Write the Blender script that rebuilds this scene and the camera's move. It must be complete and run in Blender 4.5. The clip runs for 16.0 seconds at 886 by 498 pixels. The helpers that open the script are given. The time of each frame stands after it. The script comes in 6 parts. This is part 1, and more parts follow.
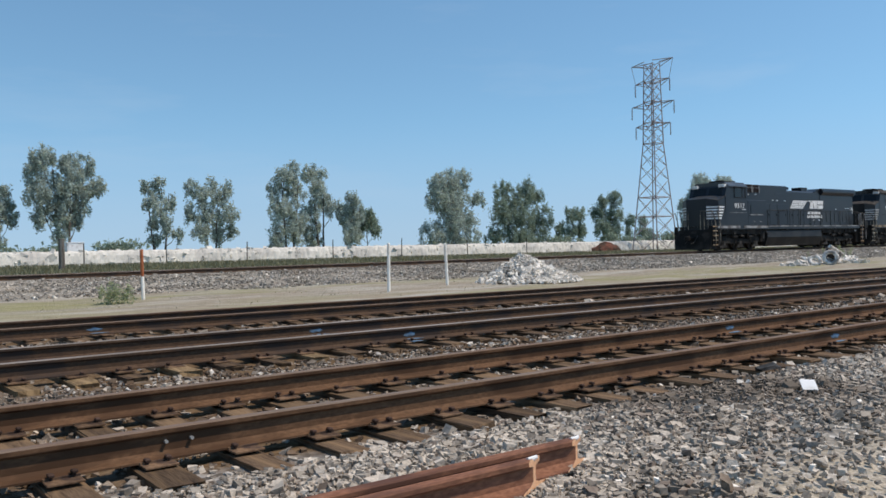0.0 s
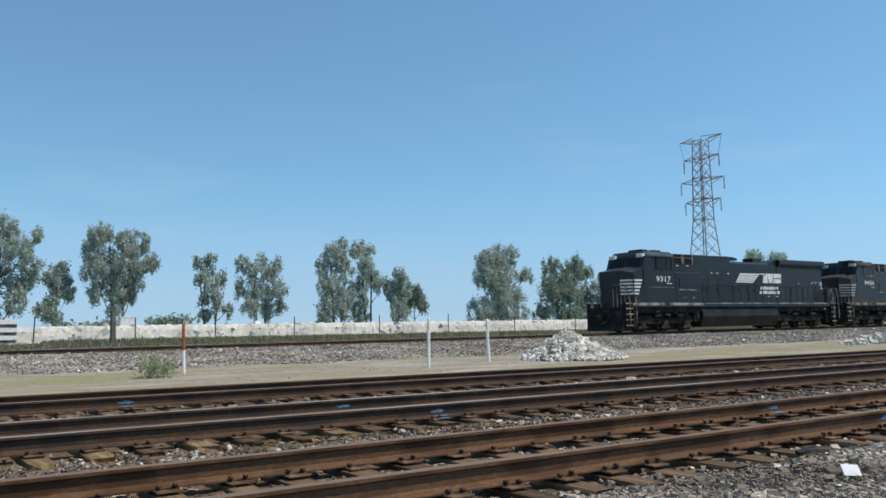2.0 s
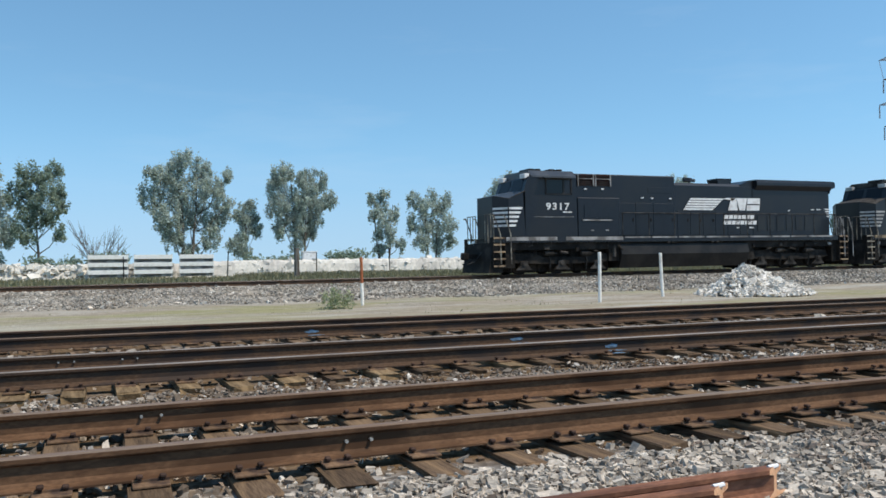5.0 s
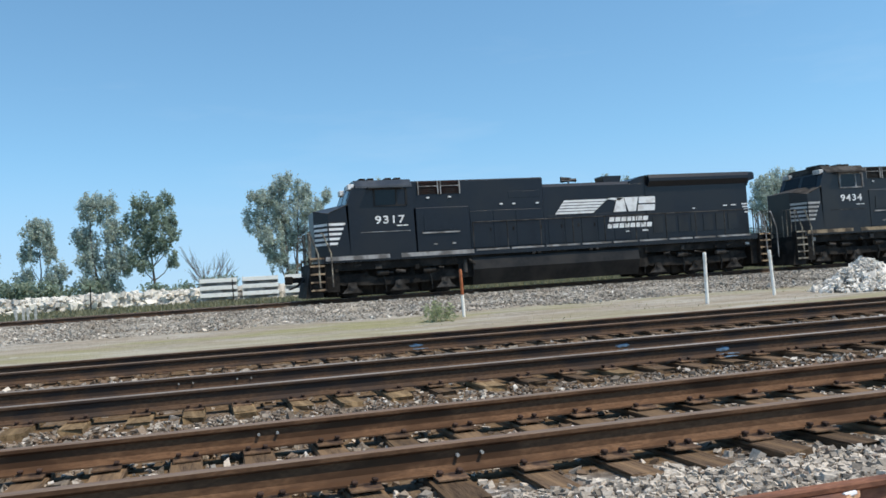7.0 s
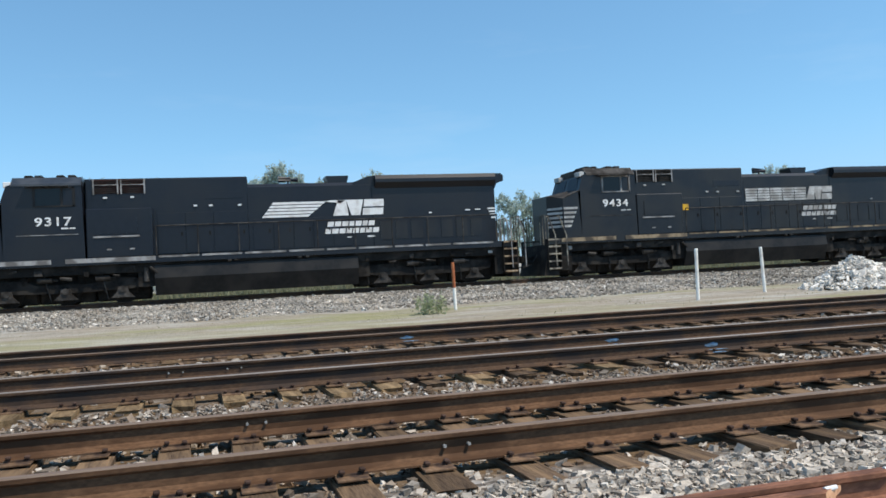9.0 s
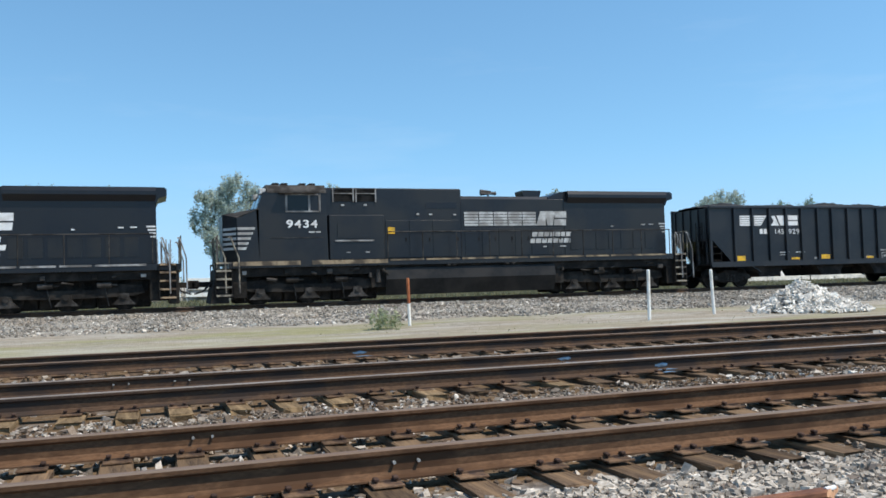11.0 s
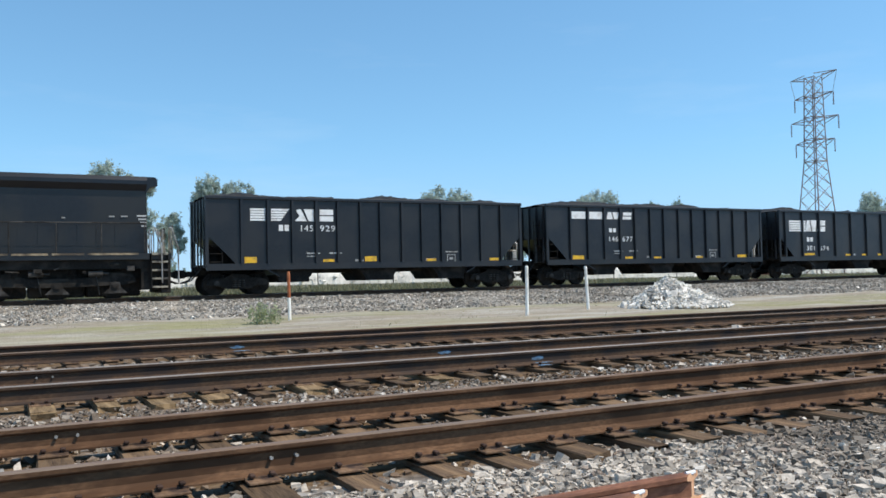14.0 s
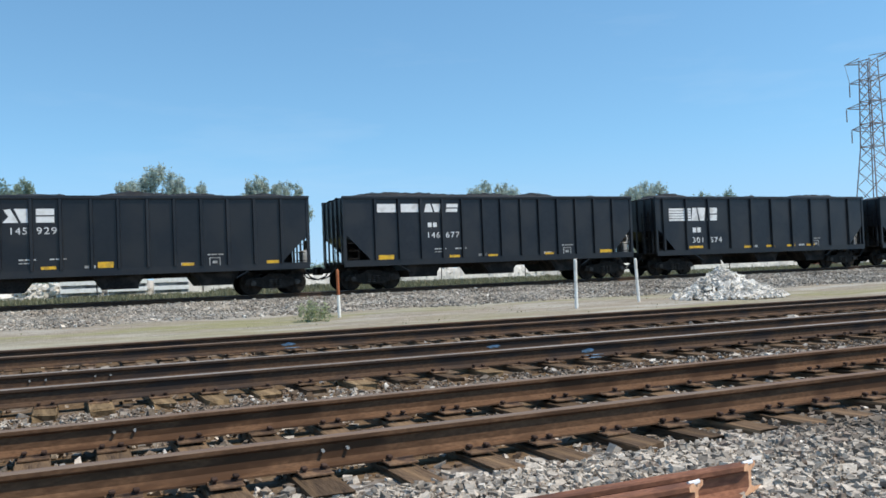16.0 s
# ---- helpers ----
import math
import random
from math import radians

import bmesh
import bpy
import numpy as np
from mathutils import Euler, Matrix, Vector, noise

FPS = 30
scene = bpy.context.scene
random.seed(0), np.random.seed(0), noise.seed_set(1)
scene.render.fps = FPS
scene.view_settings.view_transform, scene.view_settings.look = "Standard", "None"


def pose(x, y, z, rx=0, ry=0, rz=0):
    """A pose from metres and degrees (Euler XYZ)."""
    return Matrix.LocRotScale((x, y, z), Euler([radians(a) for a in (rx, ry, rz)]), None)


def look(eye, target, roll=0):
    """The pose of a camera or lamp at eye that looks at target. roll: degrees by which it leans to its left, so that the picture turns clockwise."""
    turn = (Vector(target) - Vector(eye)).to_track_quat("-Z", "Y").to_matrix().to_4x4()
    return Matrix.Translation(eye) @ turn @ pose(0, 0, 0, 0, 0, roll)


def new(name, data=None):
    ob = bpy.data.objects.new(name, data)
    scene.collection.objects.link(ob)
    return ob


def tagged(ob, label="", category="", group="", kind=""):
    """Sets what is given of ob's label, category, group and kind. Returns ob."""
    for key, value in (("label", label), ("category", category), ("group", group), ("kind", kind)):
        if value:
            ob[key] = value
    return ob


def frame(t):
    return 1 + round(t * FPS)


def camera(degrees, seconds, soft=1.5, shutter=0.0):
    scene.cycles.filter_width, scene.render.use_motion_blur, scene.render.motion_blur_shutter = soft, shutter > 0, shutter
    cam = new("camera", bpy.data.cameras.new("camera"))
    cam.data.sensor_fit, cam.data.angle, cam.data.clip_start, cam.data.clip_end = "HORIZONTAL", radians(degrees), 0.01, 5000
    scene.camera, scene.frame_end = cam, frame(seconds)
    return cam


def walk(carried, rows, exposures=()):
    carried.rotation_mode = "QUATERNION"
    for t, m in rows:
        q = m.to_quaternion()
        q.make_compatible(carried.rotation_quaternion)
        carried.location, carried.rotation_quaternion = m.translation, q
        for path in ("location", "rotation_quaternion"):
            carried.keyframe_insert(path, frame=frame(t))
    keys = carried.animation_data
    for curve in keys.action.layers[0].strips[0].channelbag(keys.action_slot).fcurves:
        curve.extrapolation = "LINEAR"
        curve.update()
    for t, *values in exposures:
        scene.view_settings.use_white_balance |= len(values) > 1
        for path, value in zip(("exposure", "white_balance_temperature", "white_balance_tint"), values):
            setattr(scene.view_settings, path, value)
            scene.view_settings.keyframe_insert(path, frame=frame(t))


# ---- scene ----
cam = camera(56.5, 16.0, soft=1.62)

# seconds, x, y, z, yaw, pitch, roll
PATH = [
    (0.0, -0.330, -0.013, 1.247, -37.85, 0.06, 1.14),
    (0.5, -0.173, -0.028, 1.278, -38.61, 0.67, 0.67),
    (1.0, -0.096, -0.050, 1.239, -40.52, 3.50, 0.05),
    (1.5, -0.082, -0.053, 1.202, -38.96, 4.03, 0.39),
    (2.0, 0.000, -0.055, 1.212, -34.38, 5.42, 0.85),
    (2.5, -0.014, -0.027, 1.239, -33.98, 4.46, 1.50),
    (3.0, -0.029, 0.051, 1.238, -30.76, 4.69, 1.49),
    (5.5, -0.024, 0.001, 1.209, -21.90, 0.53, 1.42),
    (6.0, -0.040, -0.002, 1.244, -21.41, 0.45, 2.96),
    (6.5, -0.046, 0.004, 1.238, -18.57, 2.12, 3.15),
    (7.0, -0.046, 0.010, 1.227, -15.90, 1.97, 3.46),
    (7.5, -0.045, -0.003, 1.237, -15.07, 1.63, 3.38),
    (8.0, -0.044, -0.011, 1.240, -14.32, 1.28, 2.22),
    (8.5, -0.037, -0.015, 1.224, -15.55, 1.33, 2.48),
    (11.0, -0.016, -0.006, 1.214, -19.49, 2.46, 1.50),
    (11.5, -0.009, -0.012, 1.203, -22.96, 2.52, 0.99),
    (12.0, -0.005, -0.021, 1.207, -25.78, 2.35, 0.93),
    (12.5, -0.012, -0.016, 1.209, -26.76, 2.47, 0.84),
    (13.0, -0.016, -0.013, 1.205, -27.34, 1.92, 0.68),
    (13.5, -0.017, -0.021, 1.208, -28.18, 1.64, 1.02),
    (14.0, -0.017, -0.017, 1.208, -27.66, 1.92, 0.99),
    (14.5, -0.012, -0.019, 1.202, -27.43, 2.23, 1.26),
    (15.0, -0.006, -0.011, 1.200, -26.08, 2.60, 1.96),
    (15.5, 0.009, -0.008, 1.199, -24.59, 2.09, 1.95),
    (16.0, -0.000, -0.000, 1.177, -24.32, 1.75, 2.07),
]
EXPOSURES = [(0.0, -0.22, 6800, 14), (1.5, -0.19, 6700, 12), (2.0, -0.17, 6700, 10), (2.5, -0.29, 6650, 10), (3.0, -0.24, 6650, 10), (5.5, 0.0, 6600, 10),
             (8.5, 0.08, 6550, 10), (11.0, 0.14, 6500, 10), (14.0, 0.14, 6500, 10), (14.5, 0.02, 6500, 10), (15.0, 0.02, 6500, 10), (16.0, 0.06, 6500, 10)]
walk(cam, [(t, pose(x, y, z, 90 + p, r, w)) for t, x, y, z, w, p, r in PATH], EXPOSURES)

# ---------------------------------------------------------------- light
SUN_TO = Vector((0.48, -0.45, 1.1)).normalized()
world = bpy.data.worlds.new("sky")
scene.world = world
world.use_nodes = True
wn, wl = world.node_tree.nodes, world.node_tree.links
sky = wn.new("ShaderNodeTexSky")
sky.sky_type = "NISHITA"
sky.sun_disc = False
sky.sun_elevation = math.asin(SUN_TO.z)
sky.sun_rotation = math.atan2(SUN_TO.x, SUN_TO.y)
sky.altitude, sky.air_density, sky.dust_density, sky.ozone_density = 0.0, 1.0, 0.0, 0.8
# the haze near the ground is thin: the gradient starts some way up
tc = wn.new("ShaderNodeTexCoord")
lift = wn.new("ShaderNodeMapping")
lift.inputs["Location"].default_value = (0, 0, 0.13)
lift.inputs["Scale"].default_value = (1, 1, 0.9)
wl.new(tc.outputs["Generated"], lift.inputs[0])
wl.new(lift.outputs[0], sky.inputs[0])
tone = wn.new("ShaderNodeHueSaturation")
tone.inputs["Saturation"].default_value = 1.08
wl.new(sky.outputs[0], tone.inputs["Color"])
tint = wn.new("ShaderNodeMix")
tint.data_type, tint.blend_type = "RGBA", "MULTIPLY"
tint.inputs[0].default_value, tint.inputs[7].default_value = 1.0, (0.82, 1.03, 0.995, 1)
wl.new(tone.outputs[0], tint.inputs[6])
# faint high cloud
streak = wn.new("ShaderNodeMapping")
streak.inputs["Scale"].default_value, streak.inputs["Rotation"].default_value = (1.4, 2.2, 9.0), (0.15, 0.1, 0.4)
wl.new(tc.outputs["Generated"], streak.inputs[0])
cirrus = wn.new("ShaderNodeTexNoise")
cirrus.inputs["Scale"].default_value, cirrus.inputs["Detail"].default_value, cirrus.inputs["Roughness"].default_value = 1.6, 6, 0.6
wl.new(streak.outputs[0], cirrus.inputs[0])
thin = wn.new("ShaderNodeMapRange")
thin.inputs[1].default_value, thin.inputs[2].default_value, thin.inputs[3].default_value, thin.inputs[4].default_value = 0.55, 0.85, 0.0, 0.13
wl.new(cirrus.outputs[0], thin.inputs[0])
cloud = wn.new("ShaderNodeMix")
cloud.data_type = "RGBA"
cloud.inputs[7].default_value = (4.6, 5.0, 5.4, 1)
wl.new(thin.outputs[0], cloud.inputs[0])
wl.new(tint.outputs[2], cloud.inputs[6])
# pale haze low over the horizon
rise = wn.new("ShaderNodeSeparateXYZ")
wl.new(tc.outputs["Generated"], rise.inputs[0])
low = wn.new("ShaderNodeMapRange")
low.interpolation_type = "SMOOTHSTEP"
low.inputs[1].default_value, low.inputs[2].default_value, low.inputs[3].default_value, low.inputs[4].default_value = -0.02, 0.17, 0.6, 0.0
wl.new(rise.outputs[2], low.inputs[0])
haze = wn.new("ShaderNodeMix")
haze.data_type = "RGBA"
haze.inputs[7].default_value = (2.3, 2.85, 3.95, 1)
wl.new(low.outputs[0], haze.inputs[0])
wl.new(cloud.outputs[2], haze.inputs[6])
wl.new(haze.outputs[2], wn["Background"].inputs[0])
wn["Background"].inputs[1].default_value = 0.185
sun_data = bpy.data.lights.new("sun", "SUN")
sun_data.energy, sun_data.angle, sun_data.color = 4.1, radians(0.55), (1.0, 0.91, 0.78)
sun = new("sun", sun_data)
sun.matrix_basis = look((0, 0, 60), Vector((0, 0, 60)) - SUN_TO)


# ---------------------------------------------------------------- materials
def mat(name, a, b, rough=0.8, metal=0.0, fine=40.0, coarse=4.0, c=None, amount=0.35, bump=0.3, depth=0.01,
        spread=0.0, island=False, stretch=(1, 1, 1), spec=0.2):
    """a and b mix by a fine grain, c lies over them in coarse patches; spread varies piece by piece."""
    if max(b) < 0.6:                            # all but the near-whites are darkened, which deepens shade against the sun
        a, b, c = [q and tuple(0.88 * w for w in q) for q in (a, b, c)]
    m = bpy.data.materials.new(name)
    m.use_nodes = True
    n, l = m.node_tree.nodes, m.node_tree.links
    p = n["Principled BSDF"]
    p.inputs["Roughness"].default_value, p.inputs["Metallic"].default_value = rough, metal
    p.inputs["Specular IOR Level"].default_value = spec
    tc = n.new("ShaderNodeTexCoord")
    mp = n.new("ShaderNodeMapping")
    mp.inputs["Scale"].default_value = stretch
    l.new(tc.outputs["Object"], mp.inputs[0])
    n1, n2 = n.new("ShaderNodeTexNoise"), n.new("ShaderNodeTexNoise")
    n1.inputs["Scale"].default_value, n1.inputs["Detail"].default_value = fine, 5
    n2.inputs["Scale"].default_value, n2.inputs["Detail"].default_value = coarse, 4
    l.new(mp.outputs[0], n1.inputs[0])
    l.new(mp.outputs[0], n2.inputs[0])
    r1 = n.new("ShaderNodeValToRGB")
    r1.color_ramp.elements[0].position, r1.color_ramp.elements[1].position = 0.32, 0.68
    r1.color_ramp.elements[0].color, r1.color_ramp.elements[1].color = (*a, 1), (*b, 1)
    l.new(n1.outputs[0], r1.inputs[0])
    out = r1.outputs[0]
    if c:
        r2 = n.new("ShaderNodeValToRGB")
        e = r2.color_ramp.elements
        e[0].position, e[1].position = 0.62 - amount * 0.5, 0.74 - amount * 0.4
        e[0].color, e[1].color = (0, 0, 0, 1), (1, 1, 1, 1)
        l.new(n2.outputs[0], r2.inputs[0])
        mx = n.new("ShaderNodeMix")
        mx.data_type = "RGBA"
        l.new(r2.outputs[0], mx.inputs[0])
        l.new(out, mx.inputs[6])
        mx.inputs[7].default_value = (*c, 1)
        out = mx.outputs[2]
    if spread:
        src = n.new("ShaderNodeNewGeometry").outputs["Random Per Island"] if island else n.new("ShaderNodeObjectInfo").outputs["Random"]
        mr = n.new("ShaderNodeMapRange")
        mr.inputs[3].default_value, mr.inputs[4].default_value = 1 - spread, 1 + spread
        l.new(src, mr.inputs[0])
        hs = n.new("ShaderNodeHueSaturation")
        l.new(mr.outputs[0], hs.inputs["Value"])
        l.new(out, hs.inputs["Color"])
        out = hs.outputs[0]
    l.new(out, p.inputs["Base Color"])
    if bump:
        bp = n.new("ShaderNodeBump")
        bp.inputs["Strength"].default_value, bp.inputs["Distance"].default_value = bump, depth
        l.new(n1.outputs[0], bp.inputs["Height"])
        l.new(bp.outputs[0], p.inputs["Normal"])
    return m


M_RUST = mat("rail_rust", (0.110, 0.057, 0.030), (0.190, 0.104, 0.056), 0.8, 0.0, 60, 5, (0.082, 0.042, 0.022), 0.35, 0.3, 0.002, stretch=(0.4, 1, 1))
M_RUSTR = mat("fresh_red_rust", (0.20, 0.085, 0.05), (0.34, 0.155, 0.09), 0.8, 0.0, 60, 5, (0.13, 0.06, 0.04), 0.35, 0.3, 0.002, stretch=(0.4, 1, 1))
M_DARKRAIL = mat("rail_dark", (0.070, 0.040, 0.024), (0.122, 0.074, 0.046), 0.8, 0.0, 60, 5, (0.055, 0.038, 0.03), 0.35, 0.3, 0.002, stretch=(0.4, 1, 1))
M_TOP = mat("rail_head_worn", (0.175, 0.130, 0.099), (0.25, 0.195, 0.153), 0.7, 0.0, 30, 3, (0.2, 0.13, 0.09), 0.4, 0.1, 0.001, stretch=(0.1, 1, 1))
M_SHINE = mat("rail_head_polished", (0.19, 0.155, 0.13), (0.25, 0.215, 0.185), 0.6, 0.0, 30, 3, (0.32, 0.28, 0.25), 0.3, 0.05, 0.001, stretch=(0.1, 1, 1))
# rusty cut end; the orange sunlight on it is put into the colour
M_CUT = mat("sunlit_cut_face", (0.72, 0.38, 0.2), (0.85, 0.52, 0.32), 0.7, 0.1, 50, 8, (0.4, 0.18, 0.1), 0.3, 0.2, 0.002)
M_TIE = mat("tie_wood", (0.070, 0.044, 0.027), (0.170, 0.112, 0.068), 0.9, 0, 22, 4, (0.21, 0.135, 0.076), 0.4, 0.7, 0.012, spread=0.35, stretch=(3, 0.35, 3))
# tan ties, with the sunlight on their raised ends put into the colour
M_TIETAN = mat("sunlit_tan_tie_wood", (0.125, 0.080, 0.042), (0.27, 0.185, 0.098), 0.9, 0, 22, 4, (0.33, 0.225, 0.12), 0.4, 0.7, 0.012, spread=0.3, stretch=(3, 0.35, 3))
M_PLATE = mat("tie_plate_rust", (0.15, 0.088, 0.05), (0.27, 0.17, 0.102), 0.85, 0.1, 50, 8, (0.07, 0.045, 0.035), 0.4, 0.4, 0.003, spread=0.25)
M_SPIKE = mat("spike_rust", (0.05, 0.032, 0.025), (0.10, 0.06, 0.045), 0.8, 0.2, 60, 8, bump=0.3, depth=0.002, spread=0.3)
M_STONE = mat("ballast_stone", (0.385, 0.332, 0.272), (0.57, 0.50, 0.415), 0.9, 0, 55, 0.35, (0.22, 0.18, 0.14), 0.35, 0.5, 0.006, spread=0.55, island=True)
M_STONED = mat("oily_ballast_stone", (0.17, 0.132, 0.098), (0.33, 0.27, 0.21), 0.9, 0, 55, 0.5, (0.15, 0.10, 0.065), 0.4, 0.5, 0.006, spread=0.5, island=True)
M_STONEB = mat("bank_stone", (0.33, 0.30, 0.255), (0.46, 0.42, 0.36), 0.9, 0, 40, 0.4, (0.25, 0.22, 0.18), 0.3, 0.4, 0.006, spread=0.3, island=True)
M_BOARD = mat("white_board_paint", (0.86, 0.84, 0.78), (0.92, 0.90, 0.85), 0.6, 0, 12, 3, (0.75, 0.72, 0.66), 0.2, 0.05, 0.002)
# dusty black, lifted and blued in colour for the sky it reflects
M_ROOF = mat("dusty_sky_tinted_roof", (0.028, 0.032, 0.038), (0.045, 0.049, 0.055), 0.32, 0, 6, 1, (0.07, 0.072, 0.074), 0.4, 0.05, 0.003, spec=0.5)
M_STONEW = mat("pale_stone", (0.68, 0.61, 0.52), (0.88, 0.81, 0.71), 0.9, 0, 30, 2, (0.40, 0.37, 0.33), 0.35, 0.5, 0.01, spread=0.28, island=True)
M_HEAP = mat("broken_pale_stone", (0.62, 0.575, 0.51), (0.88, 0.83, 0.745), 0.9, 0, 30, 2, (0.46, 0.425, 0.375), 0.3, 0.5, 0.01, spread=0.3, island=True)
M_BRICKY = mat("reddish_stone", (0.24, 0.185, 0.145), (0.33, 0.265, 0.21), 0.9, 0, 40, 2, bump=0.4, depth=0.006, spread=0.3, island=True)
M_RIPRAP = mat("limestone", (0.60, 0.57, 0.50), (0.73, 0.69, 0.615), 0.9, 0, 5, 0.6, (0.52, 0.49, 0.44), 0.25, 0.4, 0.03, spread=0.12, island=True)
# the blue tinge of these three blacks stands in for reflected sky
M_BLACK = mat("black_loco_paint", (0.0046, 0.0062, 0.0110), (0.0078, 0.0100, 0.0160), 0.36, 0, 5, 0.5, (0.012, 0.0125, 0.015), 0.4, 0.04, 0.003, spec=0.45)
M_BLACKD = mat("dusty_black_loco_paint", (0.006, 0.0072, 0.0105), (0.011, 0.012, 0.0155), 0.36, 0, 5, 0.6, (0.020, 0.018, 0.0165), 0.45, 0.05, 0.003, spec=0.46)
M_CARBLACK = mat("black_wagon_paint", (0.007, 0.0083, 0.012), (0.0125, 0.014, 0.0185), 0.38, 0, 7, 0.7, (0.021, 0.0205, 0.022), 0.4, 0.06, 0.004, spread=0.2, spec=0.46)
M_GRIME = mat("running_gear_grime", (0.009, 0.0082, 0.0075), (0.024, 0.021, 0.018), 0.8, 0.1, 14, 2, (0.042, 0.036, 0.03), 0.3, 0.4, 0.008)
M_DUST = mat("dusty_steel", (0.055, 0.05, 0.045), (0.11, 0.1, 0.09), 0.8, 0.1, 12, 2, (0.03, 0.026, 0.022), 0.4, 0.3, 0.006)
M_TANK = mat("tank_steel", (0.013, 0.013, 0.0135), (0.022, 0.0215, 0.021), 0.5, 0, 6, 0.8, (0.034, 0.031, 0.028), 0.35, 0.1, 0.004)
M_WHITE = mat("white_paint", (0.72, 0.72, 0.70), (0.82, 0.82, 0.80), 0.6, 0, 12, 3, (0.6, 0.58, 0.55), 0.25, 0.05, 0.002)
M_GREYW = mat("faded_white_paint", (0.42, 0.42, 0.40), (0.6, 0.6, 0.58), 0.7, 0, 14, 2, (0.3, 0.29, 0.27), 0.4, 0.05, 0.002)
M_SILL = mat("pale_dusty_sill", (0.30, 0.29, 0.28), (0.45, 0.44, 0.42), 0.7, 0, 10, 2, (0.16, 0.15, 0.14), 0.4, 0.05, 0.002)
M_SILLT = mat("tan_dusty_sill", (0.27, 0.20, 0.125), (0.42, 0.33, 0.215), 0.8, 0, 10, 2, (0.10, 0.08, 0.06), 0.4, 0.05, 0.002)
M_STEP = mat("worn_step_edge", (0.36, 0.23, 0.13), (0.54, 0.42, 0.28), 0.8, 0.1, 20, 3, (0.1, 0.07, 0.05), 0.4, 0.1, 0.002)
M_STEPG = mat("grey_step_edge", (0.32, 0.28, 0.21), (0.48, 0.43, 0.34), 0.8, 0.1, 20, 3, (0.1, 0.09, 0.08), 0.4, 0.1, 0.002)
M_YELLOW = mat("yellow_sticker", (0.72, 0.40, 0.03), (0.80, 0.48, 0.05), 0.6, 0, 20, 4, (0.5, 0.3, 0.05), 0.3, 0.0)
M_COAL = mat("coal", (0.012, 0.012, 0.012), (0.035, 0.034, 0.033), 0.7, 0, 18, 3, (0.05, 0.045, 0.04), 0.3, 0.8, 0.05)
M_REDSCREEN = mat("red_brown_screen", (0.052, 0.018, 0.014), (0.088, 0.03, 0.022), 0.7, 0, 20, 4, (0.04, 0.02, 0.018), 0.4, 0.1, 0.003)
M_GALV = mat("galvanised_steel", (0.34, 0.31, 0.315), (0.46, 0.43, 0.43), 0.6, 0.0, 3, 0.3, (0.27, 0.175, 0.15), 0.4, 0.0)
M_POSTW = mat("white_post_paint", (0.90, 0.86, 0.77), (0.95, 0.91, 0.83), 0.6, 0, 10, 3, (0.7, 0.65, 0.57), 0.25, 0.1, 0.003)
M_ORANGE = mat("orange_post_paint", (0.47, 0.15, 0.06), (0.58, 0.21, 0.09), 0.6, 0, 14, 5, (0.4, 0.12, 0.05), 0.4, 0.1, 0.003)
M_BLUE = mat("blue_spray_paint", (0.11, 0.22, 0.36), (0.24, 0.38, 0.52), 0.7, 0, 30, 8, (0.08, 0.1, 0.12), 0.4, 0.1, 0.002)
M_WOODG = mat("grey_weathered_wood", (0.17, 0.155, 0.135), (0.30, 0.28, 0.25), 0.9, 0, 14, 2, (0.12, 0.1, 0.085), 0.4, 0.5, 0.01, stretch=(3, 3, 0.3))
M_PAPER = mat("white_cardboard", (0.80, 0.80, 0.79), (0.86, 0.86, 0.85), 0.8, 0, 20, 5, (0.7, 0.69, 0.66), 0.3, 0.05, 0.002)
M_TYRE = mat("pale_dusty_tyre", (0.64, 0.61, 0.56), (0.78, 0.75, 0.70), 0.9, 0, 14, 3, (0.25, 0.24, 0.22), 0.3, 0.3, 0.01)
M_TYREB = mat("black_rubber", (0.02, 0.02, 0.02), (0.05, 0.05, 0.048), 0.8, 0, 14, 3, (0.1, 0.095, 0.09), 0.3, 0.3, 0.01)
M_BARK = mat("bark", (0.07, 0.058, 0.048), (0.16, 0.14, 0.115), 0.95, 0, 10, 2, (0.22, 0.2, 0.175), 0.3, 0.8, 0.03, stretch=(2, 2, 0.4))
M_REDSOIL = mat("red_brown_debris", (0.12, 0.045, 0.03), (0.22, 0.09, 0.06), 0.9, 0, 5, 1, (0.08, 0.05, 0.035), 0.4, 0.5, 0.05)
M_GLASS = bpy.data.materials.new("tinted_glass")
M_GLASS.use_nodes = True
_p = M_GLASS.node_tree.nodes["Principled BSDF"]
_p.inputs["Base Color"].default_value = (0.008, 0.01, 0.012, 1)
_p.inputs["Roughness"].default_value = 0.12
_p.inputs["Specular IOR Level"].default_value = 0.3


M_SCREEN = bpy.data.materials.new("windshield_glass")
M_SCREEN.use_nodes = True
_p = M_SCREEN.node_tree.nodes["Principled BSDF"]
_p.inputs["Base Color"].default_value = (0.02, 0.024, 0.028, 1)
_p.inputs["Roughness"].default_value = 0.08
_p.inputs["Specular IOR Level"].default_value = 0.1


